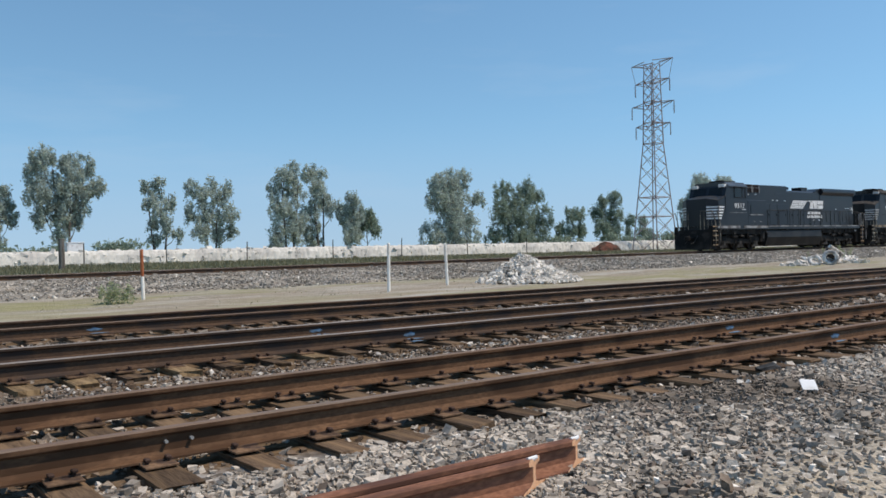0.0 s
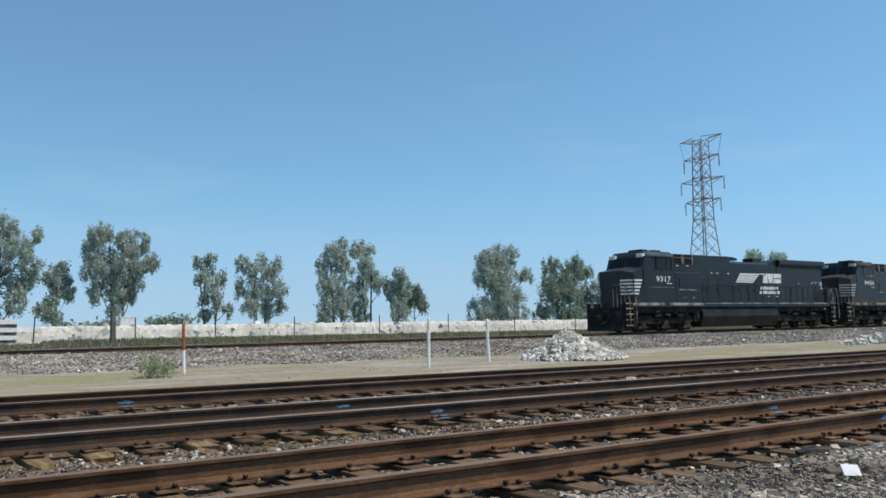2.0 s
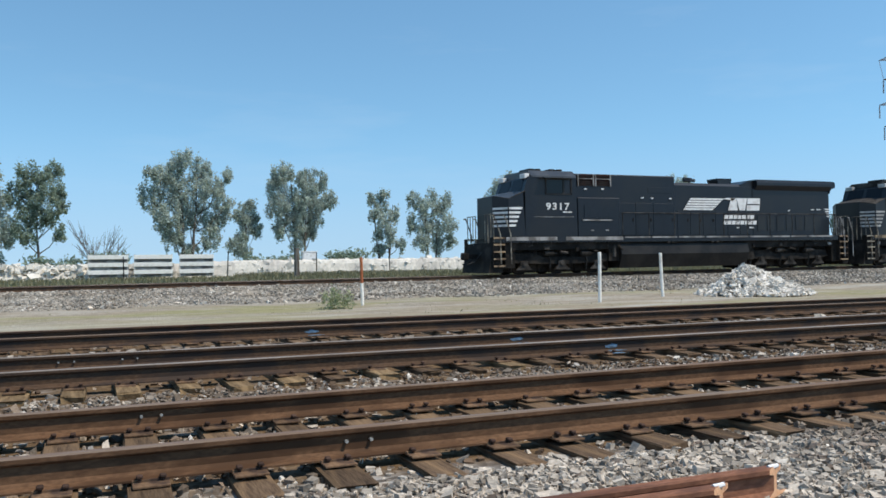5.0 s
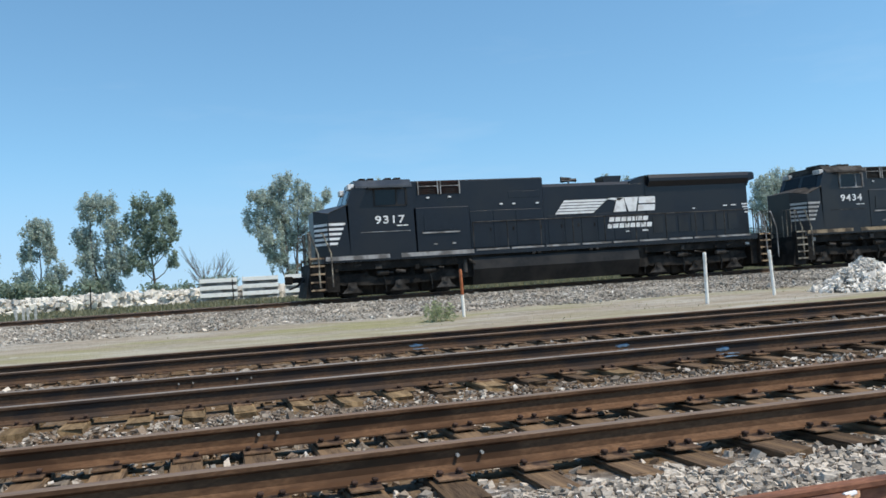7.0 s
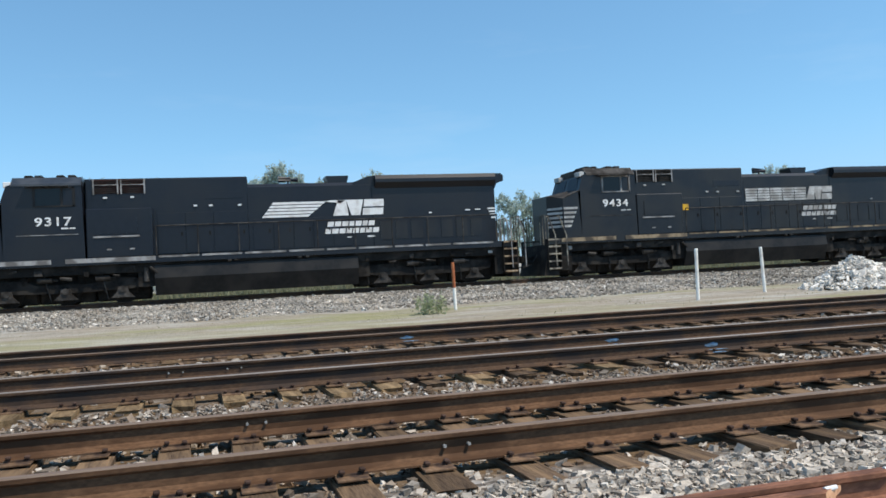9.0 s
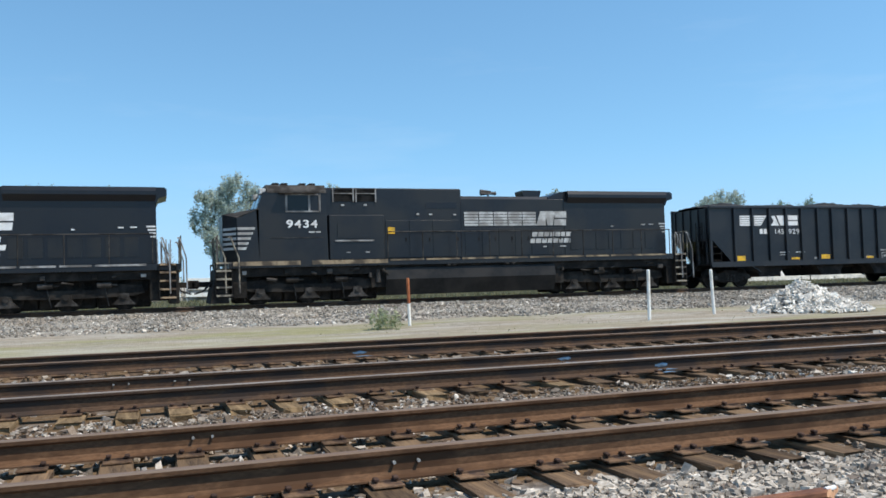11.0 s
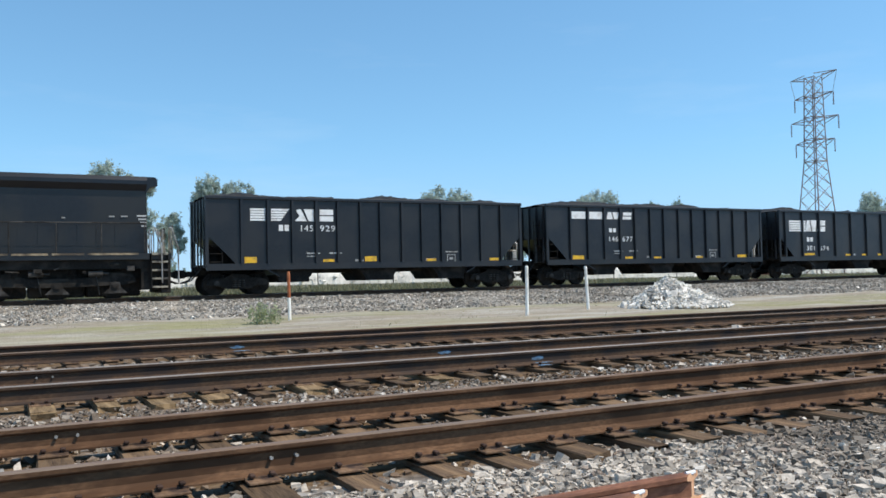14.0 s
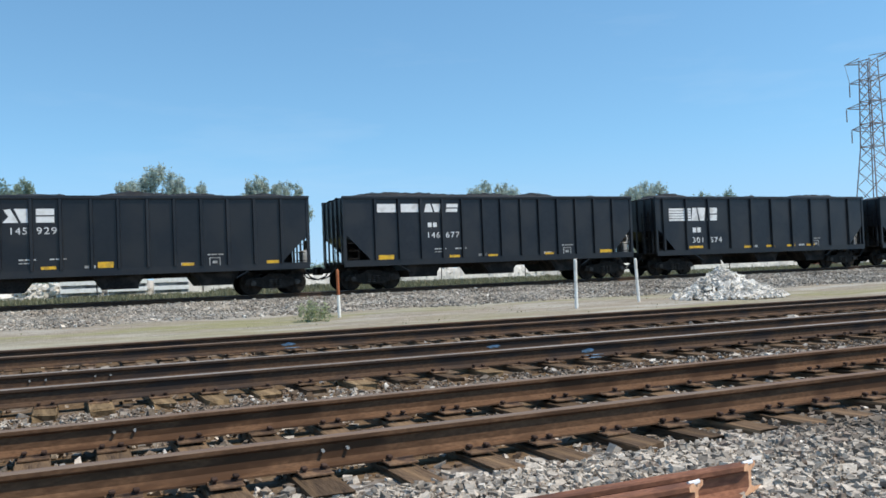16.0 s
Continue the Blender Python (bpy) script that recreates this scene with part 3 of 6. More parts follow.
track_train = make_track("track_4", TRAIN_Y, TRAIN_Z - 0.2, -70, 200, M_DARKRAIL, M_SHINE, "railway track on a raised stone bank carrying the coal train", None, None, (-26, 66))

track_train.rotation_euler.y = -math.atan(GRADE)


def paint_mark(parent, x, y, z, w, h, tilt):
    bm = bmesh.new()
    rnd = random.Random(int(x * 100))
    ring = [(math.cos(a) * w * rnd.uniform(0.6, 1.1), math.sin(a) * h * rnd.uniform(0.6, 1.1)) for a in [k * math.pi / 7 for k in range(14)]]
    prism(bm, ring, "z", 0, 0.003)
    ob = part("paint_mark", bm, M_BLUE, parent, "sprayed blue paint mark")
    ob.matrix_basis = pose(x, y, z, tilt)


for tr, yc, x in ((track_mid, TRACKS[1][0], 6.22), (track_mid, TRACKS[1][0] + GAUGE, 5.6), (track_far, TRACKS[2][0], 3.3), (track_near, TRACKS[0][0], 9.6), (track_near, TRACKS[0][0] + GAUGE, 9.7)):
    y = yc - GAUGE / 2
    paint_mark(tr, x, y - 0.0105, 0.1, 0.12, 0.03, 90)
    paint_mark(tr, x + 0.05, y - 0.055, 0.0405, 0.16, 0.02, 14)
    if yc == TRACKS[1][0]:
        paint_mark(tr, x + 0.02, y - 0.17, 0.02, 0.12, 0.06, 0)


def bolts(parent, y, xs):
    for x in xs:
        bm = bmesh.new()
        tube(bm, (x, y, 0.115), (x, y - 0.03, 0.115), 0.0115, seg=6)
        part("bolt", bm, M_GREYW, parent, "pale bolt head on the rail web")


bolts(track_near, 6.5275 - 0.009, (0.27, 0.41))
bolts(track_near, 5.0225 - 0.009, (1.40, 1.56))
bolts(track_mid, 10.7175 - 0.009, (-0.45, -0.28, 0.25, 0.42))

# ---------------------------------------------------------------- loose rails by the path
def loose_rail(length, ang, at, label):
    me = rail_mesh("loose_rail", -length, 0, M_RUSTR, M_RUSTR, 0.165, M_CUT)
    for v in me.vertices:
        if v.co.x > -0.01:                       # torch-cut on the skew
            v.co.x += v.co.y * 2.0
    ob = new("loose_rail", me)
    ob.matrix_basis = pose(*at, 0, 0, ang)
    tagged(ob, label, "rail", group="loose rails")
    bm = bmesh.new()
    tube(bm, (-0.05, 0.0, 0.160), (0.02, 0.004, 0.166), 0.014, 0.011, seg=7)
    part("painted_tip", bm, M_PAPER, ob, "white dab on the rail end")


loose_rail(5.5, -0.3, (2.76, 3.20, -0.045), "short loose rusty rail with a bright torch-cut end on the gravel")
loose_rail(5.4, 0.2, (3.27, 3.37, -0.045), "loose rusty rail with an orange cut end on the gravel")

_bm = bmesh.new()
box(_bm, -0.072, 0.072, -0.052, 0.052, 0, 0.006)
card = part("card", _bm, M_PAPER)
card.matrix_basis = pose(6.5, 3.68, 0.02, 48, 4, -30)
tagged(card, "white piece of cardboard lying on the gravel", "litter")


def rubble(name, at, rx, ry, h, count, size, material, label, seed, category="stone heap"):
    rng = np.random.default_rng(seed)
    q = rng.uniform(0, 1, count) ** 0.6
    a = rng.uniform(0, 2 * np.pi, count)
    px, py = q * np.cos(a) * rng.uniform(0.85, 1.15, count), q * np.sin(a)
    top = h * np.clip(1 - q ** 0.95, 0, 1)
    c = np.stack([at[0] + px * rx - 0.22 * rx * (1 - q), at[1] + py * ry, at[2] + top * rng.uniform(0.75, 1.0, count) + 0.02], 1)
    v, f = stones(c, size * rng.lognormal(0, 0.3, count), 0.62, rng)
    # a core under the stones, coloured dark as the shade in their gaps
    n = 28
    ring = np.linspace(0, 2 * np.pi, n, endpoint=False)
    core = [np.array([[at[0] - 0.22 * rx, at[1], at[2] + h * 0.7]])]
    for k, zz in ((0.36, 0.40), (0.74, 0.06), (0.95, -0.12)):
        core.append(np.stack([at[0] + k * rx * np.cos(ring), at[1] + k * ry * np.sin(ring), np.full(n, at[2] + zz * h)], 1))
    cv = np.concatenate(core)
    o = len(v)
    quad = []
    for r in range(2):
        for i in range(n):
            quad.append([1 + r * n + i, 1 + (r + 1) * n + i, 1 + (r + 1) * n + (i + 1) % n, 1 + r * n + (i + 1) % n])
    me = raw_mesh(name, np.concatenate([v, cv]), np.concatenate([f, np.array(quad) + o]), [material, M_STONED], np.repeat([0, 1], [len(f), len(quad)]))
    ob = new(name, me)
    return tagged(ob, label, category, kind="stuff" if count > 300 else "")


rubble("stone_heap", (20.45, 21.6, 0.03), 1.95, 1.6, 1.06, 2500, 0.098, M_HEAP, "conical heap of broken pale stones on the dirt strip", 11)


def chunk(name, at, size, turn, material, label, category, seed):
    rng = np.random.default_rng(seed)
    v, f = stones(np.zeros((1, 3)), np.array([1.0]), 1.0, rng)
    v = v / np.abs(v).max(0) * np.array(size) / 2
    ob = new(name, raw_mesh(name, v, f, [material]))
    ob.matrix_basis = pose(*at, 0, 0, turn)
    tagged(ob, label, category)


chunk("tie_fragment", (7.25, 4.5, 0.01), (0.5, 0.15, 0.08), -12, M_TYREB, "dark broken piece of tie lying on the ballast", "wood scrap", 71)
chunk("large_stone", (3.55, 2.55, -0.04), (0.13, 0.10, 0.10), 20, M_STONED, "large brown stone on the gravel", "stone", 72)


# ---------------------------------------------------------------- marker posts
def marker_post(at, height, lean, label, two=False, r=0.045):
    p = empty("marker_post", pose(*at, lean[0], lean[1]), label=label, category="post", group="marker posts")
    bm = bmesh.new()
    tube(bm, (0, 0, -0.3), (0, 0, height * (0.47 if two else 1)), r, seg=10)
    part("shaft", bm, M_POSTW, p)
    if two:
        bm = bmesh.new()
        tube(bm, (0, 0, height * 0.47), (0, 0, height), r, seg=10)
        part("upper_shaft", bm, M_ORANGE, p, "faded orange upper half")
    bm = bmesh.new()
    tube(bm, (0, 0, height - 0.004), (0, 0, height + 0.03), r * 1.05, r * 0.7, seg=10)
    part("cap", bm, M_ORANGE if two else M_POSTW, p)


marker_post((7.10, 23.1, 0.04), 1.36, (0, -1.2), "slim post, orange above and white below", True, 0.045)
marker_post((13.53, 20.5, 0.02), 1.44, (0, 0.6), "slim white marker post on the dirt strip", False, 0.05)
marker_post((16.86, 21.9, 0.02), 1.42, (0, -3.0), "slim white marker post leaning a little", False, 0.05)


# ---------------------------------------------------------------- vegetation
def blades(name, spots, height, width, material, label, category, seed, bend=0.35):
    """Upright blades, two quads each."""
    rng = np.random.default_rng(seed)
    n = len(spots)
    h = height * rng.uniform(0.5, 1.2, n)
    a = rng.uniform(0, 2 * np.pi, n)
    d = np.stack([np.cos(a), np.sin(a), np.zeros(n)], 1)
    o = np.stack([-np.sin(a), np.cos(a), np.zeros(n)], 1) * (bend * h * rng.uniform(0.2, 1.3, n))[:, None]
    w = (width * rng.uniform(0.6, 1.3, n))[:, None] * d
    up = np.stack([np.zeros(n), np.zeros(n), h], 1)
    v = np.stack([spots - w, spots + w, spots + w * 0.7 + up * 0.6 + o * 0.35, spots - w * 0.7 + up * 0.6 + o * 0.35,
                  spots + w * 0.15 + up + o, spots - w * 0.15 + up + o], 1)
    f = (np.arange(n) * 6)[:, None, None] + np.array([[0, 1, 2, 3], [3, 2, 4, 5]])[None]
    ob = new(name, raw_mesh(name, v.reshape(-1, 3), f.reshape(-1, 4), [material]))
    return tagged(ob, label, category, kind="stuff")


def grass_spots(x0, x1, y0, y1, count, seed, patch=0.0):
    rng = np.random.default_rng(seed)
    p = np.stack([rng.uniform(x0, x1, count), rng.uniform(y0, y1, count)], 1)
    if patch:
        k = np.sin(p[:, 0] * 0.7 + 1.7 * np.sin(p[:, 1] * 0.9)) * np.cos(p[:, 1] * 1.3 + 0.4 * p[:, 0]) + rng.normal(0, 0.3, count)
        p = p[k > patch]
    return np.column_stack([p, ground_z(p[:, 0], p[:, 1]) - 0.02])


blades("verge_grass", grass_spots(-30, 100, 38.5, 60, 34000, 21), 0.27, 0.05, M_GRASS, "tall rough green grass beyond the train track", "grass", 22)
blades("verge_grass", grass_spots(9, 80, 50, 61, 26000, 25), 0.42, 0.05, M_GRASS, "tall rough grass at the foot of the wall", "grass", 26)
blades("strip_grass", grass_spots(-6, 50, 17.0, 25.2, 5000, 23, 0.3), 0.04, 0.018, M_DRY, "short dry grass on the dirt strip", "grass", 24)


def weed(at, w, h, count, seed, label):
    rng = np.random.default_rng(seed)
    k = 34
    foot = np.column_stack([rng.normal(0, w * 0.30, k), rng.normal(0, w * 0.25, k), np.zeros(k)])
    lean = np.column_stack([rng.normal(0, 0.25, k), rng.normal(0, 0.25, k), np.ones(k)]) * (h * rng.uniform(0.45, 1.1, k))[:, None]
    which = rng.integers(0, k, count)
    c = foot[which] + lean[which] * (rng.uniform(0, 1, count) ** 0.8)[:, None] + rng.normal(0, 0.035, (count, 3))
    c[:, 2] = np.abs(c[:, 2])
    u = rng.normal(0, 1, (count, 3)) * 0.022
    q = rng.normal(0, 1, (count, 3)) * 0.014
    v = np.stack([c - u, c - q, c + u, c + q], 1).reshape(-1, 3) + np.array(at)
    ob = new("weed_clump", raw_mesh("weed_clump", v, np.arange(count * 4).reshape(-1, 4), [M_WEED]))
    tagged(ob, label, "weed", kind="stuff")


weed((6.05, 21.9, 0.02), 0.85, 0.56, 1050, 31, "clump of green weeds beside the post")
weed((48.5, 24.5, 0.05), 1.6, 0.9, 3500, 32, "clump of pale green weeds beside the rubble")


def tree(x, y, height, lobes, seed, material=M_LEAF, label="", stems=2, density=1.0):
    """Stems that fork into a limb for each lobe (dx, z, radius); each lobe is a loose bunch of upright leaf sprays."""
    rnd, rng = random.Random(seed), np.random.default_rng(seed)
    t = empty("tree", pose(x, y, 0.36), label=label, category="tree", group="trees behind the stone wall")
    lobes = [(dx, rnd.uniform(-0.6, 0.6) * r * 1.2, z - 0.14, r) for dx, z, r in lobes]
    r0 = 0.017 * height
    feet = [((k - (stems - 1) / 2) * 0.55, rnd.uniform(-0.15, 0.15)) for k in range(stems)]
    trunks = []
    for fx, fy in feet:
        bm = bmesh.new()
        p, r = Vector((fx, fy, -0.2)), r0
        pts = [p]
        lean = fx * 1.6 + rnd.uniform(-0.2, 0.2)
        for k in range(7):
            q = p + Vector((lean / 7 + rnd.uniform(-0.08, 0.08), rnd.uniform(-0.05, 0.05), height * 0.84 / 7))
            tube(bm, p, q, r, r * 0.8, 7)
            p, r = q, r * 0.8
            pts.append(p)
        trunks.append((pts, bm))
    for dx, dy, z, r in lobes:
        end = Vector((dx, dy, z))
        pts, bm = min(trunks, key=lambda q: abs(q[0][3].x - dx))
        k = max(1, min(6, int((z * 0.72) / (height * 0.12))))
        start = pts[k]
        mid = start.lerp(end, 0.5) + Vector((0, 0, -0.12 * (end - start).length))
        w = max(0.02, r0 * 0.8 ** k * 0.55)
        tube(bm, start, mid, w, w * 0.7, 5)
        tube(bm, mid, end, w * 0.7, 0.014, 5)
        for _ in range(3):
            tip = end + Vector((rnd.uniform(-1, 1), rnd.uniform(-1, 1), rnd.uniform(0.1, 1))) * r * 0.8
            tube(bm, mid.lerp(end, 0.6), tip, w * 0.4, 0.008, 4)
    for _, bm in trunks:
        part("trunk", bm, M_BARK, t, "grey-brown trunk and limbs")
    # sprays: small upright bunches through each lobe, thicker towards its skin
    sx, sr = [], []
    for dx, dy, z, r in lobes:
        r = r * 1.12 + 0.05
        n = int(10 + 19 * r * r * density)
        d = rng.normal(0, 1, (n, 3))
        d /= np.linalg.norm(d, axis=1)[:, None]
        d *= (rng.uniform(0.05, 1, n) ** 0.5)[:, None] * r
        sx.append(np.array([dx, dy, z]) + d * np.array([1.0, 1.0, 1.08]))
        sr.append(np.full(n, 0.17 + 0.11 * r) * rng.uniform(0.65, 1.35, n))
    sx, sr = np.concatenate(sx), np.concatenate(sr)
    keep = sx[:, 2] > 0.3
    sx, sr = sx[keep], sr[keep]
    each = np.maximum(14, (sr * 165).astype(int))
    which = np.repeat(np.arange(len(sx)), each)
    m = len(which)
    d = rng.normal(0, 0.47, (m, 3))
    c = sx[which] + d * sr[which][:, None] * np.array([0.85, 0.85, 1.5])
    c[:, 2] = np.abs(c[:, 2])
    u = rng.normal(0, 1, (m, 3))
    u /= np.linalg.norm(u, axis=1)[:, None]
    w = np.cross(u, rng.normal(0, 1, (m, 3)))
    w /= np.linalg.norm(w, axis=1)[:, None]
    size = (0.105 * rng.uniform(0.5, 1.3, m))[:, None]
    nrm = np.cross(u, w) * size * 0.25
    v = np.stack([c - u * size, c - w * size * 0.62 + nrm, c + u * size, c + w * size * 0.62 + nrm], 1).reshape(-1, 3)
    ob = new("crown", raw_mesh("crown", v, np.arange(m * 4).reshape(-1, 4), [material]))
    ob.parent = t
    tagged(ob, "uneven crown of small grey-green leaves")
    return t


def crown(width, height, base, seed):
    """Lobes of an uneven rounded crown, for trees that are seen less well."""
    rnd = random.Random(seed)
    rows = []
    n = max(3, int((height * (1 - base)) / 1.7))
    for i in range(n):
        v = base + (1 - base) * (i + 0.5) / n
        span = width * 0.5 * (1 - abs(2 * (v - base) / (1 - base) - 0.8) ** 2.2 * 0.55)
        k = max(2, int(span / 1.0))
        for j in range(k):
            dx = span * (2 * (j + 0.5) / k - 1) * rnd.uniform(0.75, 1.0) + rnd.uniform(-0.3, 0.3)
            r = min(span * 0.75, height * rnd.uniform(0.09, 0.14))
            rows.append((dx, min(v * height + rnd.uniform(-0.3, 0.3), height - r), r))
    return rows


tree(7.0, 72, 11.0, ((-0.4, 9.8, 0.8), (-2.6, 8.5, 0.9), (-1.1, 8.8, 1.0), (1.1, 8.9, 1.0), (3.2, 8.7, 0.5), (2.7, 7.6, 0.6), (-2.9, 6.8, 1.0), (-0.7, 7.1, 1.4),
                     (1.5, 7.3, 1.1), (3.0, 5.9, 0.8), (-1.8, 5.1, 1.1), (0.2, 5.1, 1.1), (2.0, 4.8, 1.1), (-1.1, 3.5, 1.0), (1.8, 3.4, 0.8), (0.2, 2.2, 0.7)),
     100, label="tall spreading grey-green poplar behind the stone wall")
tree(12.1, 73, 6.8, ((0, 6.1, 0.6), (-0.6, 5.4, 0.6), (0.6, 5.3, 0.6), (0, 4.6, 0.8), (0.7, 4.1, 0.5), (-0.5, 3.7, 0.6), (-1.0, 2.7, 0.7), (-0.3, 2.3, 0.6)),
     101, label="small slim poplar behind the stone wall", stems=1)
tree(16.5, 72, 9.8, ((-1.7, 8.9, 0.85), (-0.8, 9.2, 0.55), (0.5, 8.7, 0.75), (1.7, 8.6, 0.75), (-1.6, 7.6, 1.1), (0.3, 7.1, 1.25), (1.9, 7.0, 1.0), (2.8, 6.7, 0.55),
                     (-2.0, 5.9, 0.85), (-0.3, 5.5, 1.3), (1.4, 5.6, 0.9), (-1.4, 4.4, 0.9), (0.3, 4.2, 0.9), (1.1, 4.0, 0.55), (-0.3, 2.9, 0.6)),
     102, label="broad poplar with a rounded heart-shaped crown")
tree(24.4, 72, 7.8, ((-1.2, 7.0, 0.4), (0, 7.4, 0.38), (-0.2, 6.5, 0.6), (1.0, 5.6, 0.55), (-1.0, 5.5, 0.6), (0.1, 5.0, 0.7), (-0.6, 3.8, 0.6), (0.4, 3.6, 0.6), (1.4, 2.8, 0.5), (-0.4, 2.5, 0.5)),
     103, label="slim open poplar behind the stone wall", density=0.85)
tree(29.0, 72, 7.8, ((-1.6, 7.0, 0.6), (0.2, 7.2, 0.55), (1.7, 7.0, 0.52), (-0.8, 6.1, 0.85), (1.0, 6.0, 0.85), (-1.7, 4.7, 0.75), (0, 4.5, 0.95), (1.7, 4.3, 0.8), (-1.0, 3.0, 0.85), (0.8, 2.8, 0.85), (1.9, 3.0, 0.45)),
     104, label="bushy poplar with a ragged top", density=0.9)
tree(36.9, 72, 9.7, ((0.7, 8.8, 0.8), (-0.6, 8.5, 0.8), (-1.3, 7.1, 0.8), (0.8, 7.0, 1.05), (-1.4, 5.2, 0.9), (0.3, 5.0, 1.15), (-1.4, 2.9, 0.8), (-1.5, 1.8, 0.7), (0.3, 2.9, 1.0), (1.3, 3.7, 0.9)),
     105, label="tall dense poplar in a pair behind the wall")
tree(40.9, 73, 9.7, ((-1.3, 8.9, 0.6), (0, 8.7, 0.85), (-0.8, 7.2, 0.9), (0.6, 6.5, 0.9), (-1.0, 5.1, 0.9), (1.2, 5.4, 0.8), (-0.8, 3.4, 0.9), (-0.8, 1.9, 0.8)),
     106, label="tall poplar leaning away from its twin")
tree(43.1, 71, 7.2, ((0, 6.3, 0.7), (0.6, 5.4, 0.8), (-0.4, 5.0, 0.8), (1.2, 4.4, 0.6), (0, 3.6, 0.8), (-0.2, 2.4, 0.8), (0.7, 2.8, 0.5)), 107, label="low bushy tree beside the pair of poplars", stems=1)
tree(45.7, 72, 5.2, ((0, 4.7, 0.6), (-0.9, 4.1, 0.6), (0.9, 4.1, 0.6), (0, 3.7, 0.85), (-1.0, 3.1, 0.5), (0.8, 3.1, 0.6), (-1.4, 2.6, 0.4)),
     108, M_LEAFD, "small round-headed tree behind the wall", 1)
tree(57.2, 72, 9.9, ((-2.4, 8.3, 1.0), (-0.7, 8.7, 1.1), (1.4, 8.9, 1.0), (-3.0, 6.4, 1.0), (-1.0, 6.6, 1.6), (1.3, 6.6, 1.6), (3.4, 6.6, 0.9), (-0.4, 4.2, 1.6), (1.9, 4.2, 1.4), (-3.2, 2.5, 1.1),
                     (-1.9, 1.4, 1.1), (0.2, 1.6, 1.5), (2.0, 1.6, 1.3)), 109, label="big grey-green tree with a broad crown")
tree(67.0, 72, 9.0, ((-1.8, 7.7, 1.1), (0.9, 7.7, 1.3), (3.1, 7.3, 1.1), (-3.1, 5.3, 1.3), (-0.4, 5.0, 1.9), (3.0, 4.5, 1.5), (-3.4, 2.3, 1.3), (-0.8, 1.9, 1.7), (2.3, 1.9, 1.7)),
     110, M_LEAFD, "wide dense dark green tree behind the wall")
tree(-4.2, 71, 9.2, ((1.2, 8.6, 0.55), (-0.7, 8.2, 0.75), (0.3, 8.0, 0.8), (1.6, 7.0, 0.5), (-1.2, 6.6, 1.0), (0.6, 6.3, 1.0), (1.7, 5.8, 0.45), (-0.7, 4.9, 1.0), (0.8, 5.0, 0.65), (1.5, 3.8, 0.5), (-1.0, 3.6, 0.75)),
     135, M_LEAFD, "dark green leaning tree behind the rock bank", 1)
for k, (x, y, h, w, m, base, lab) in enumerate((
        (76.2, 72, 6.1, 6.4, M_LEAFD, 0.05, "low spreading dark green tree"),
        (84.2, 73, 8.1, 6.4, M_LEAFD, 0.04, "dense green tree near the pylon"),
        (92.0, 74, 5.2, 8.0, M_LEAFD, 0.02, "low bushes at the foot of the pylon"),
        (104.5, 73, 11.2, 7.6, M_LEAF, 0.05, "big poplar far along the wall"),
        (111.5, 74, 11.2, 7.6, M_LEAF, 0.05, "big poplar at the far end of the row"),
        (-8.3, 72, 9.2, 4.8, M_LEAF, 0.08, "tall bushy tree behind the rock bank"),
        (-12.9, 72, 7.2, 4.6, M_LEAF, 0.05, "rounded bushy tree behind the rock bank"),
        (-17.5, 72, 5.2, 5.0, M_LEAFD, 0.02, "low tree at the end of the rock bank"))):
    tree(x, y, h, crown(w, h, base, 130 + k), 130 + k, m, lab, 1 + k % 2, 1.45)


def thicket(x, y, w, h, seed, leaves, label, material=M_LEAFD):
    rng = np.random.default_rng(seed)
    k = 26
    cx = np.column_stack([rng.uniform(-w / 2, w / 2, k), rng.uniform(-0.8, 0.8, k), rng.uniform(0.1, 0.75, k) * h])
    which = rng.integers(0, k, leaves)
    d = rng.normal(0, 1, (leaves, 3))
    c = cx[which] + d * np.array([0.45, 0.4, 0.25]) * h * 0.4
    c[:, 2] = np.clip(np.abs(c[:, 2]), 0, h)
    u = rng.normal(0, 1, (leaves, 3)) * 0.11
    q = rng.normal(0, 1, (leaves, 3)) * 0.07
    v = np.stack([c - u, c - q, c + u, c + q], 1).reshape(-1, 3) + np.array([x, y, 0.36])
    ob = new("thicket", raw_mesh("thicket", v, np.arange(leaves * 4).reshape(-1, 4), [material]))
    tagged(ob, label, "bush", kind="stuff")


thicket(20.5, 71, 3.2, 2.4, 201, 2200, "low green bush behind the wall")
thicket(14.0, 71, 5.0, 2.2, 202, 2600, "low scrub at the foot of the poplars")
thicket(-1.5, 70.5, 7.0, 2.3, 203, 3400, "low dark scrub behind the rock bank")
thicket(-14.5, 70.5, 12.0, 2.8, 204, 6500, "thick green scrub behind the rock bank")
thicket(-26, 70, 12.0, 3.2, 205, 6500, "thick green scrub beyond the rock bank")
thicket(88, 70, 14.0, 2.8, 206, 6500, "green scrub round the foot of the pylon")
thicket(72, 71, 8.0, 2.4, 207, 3600, "low scrub under the dark trees")


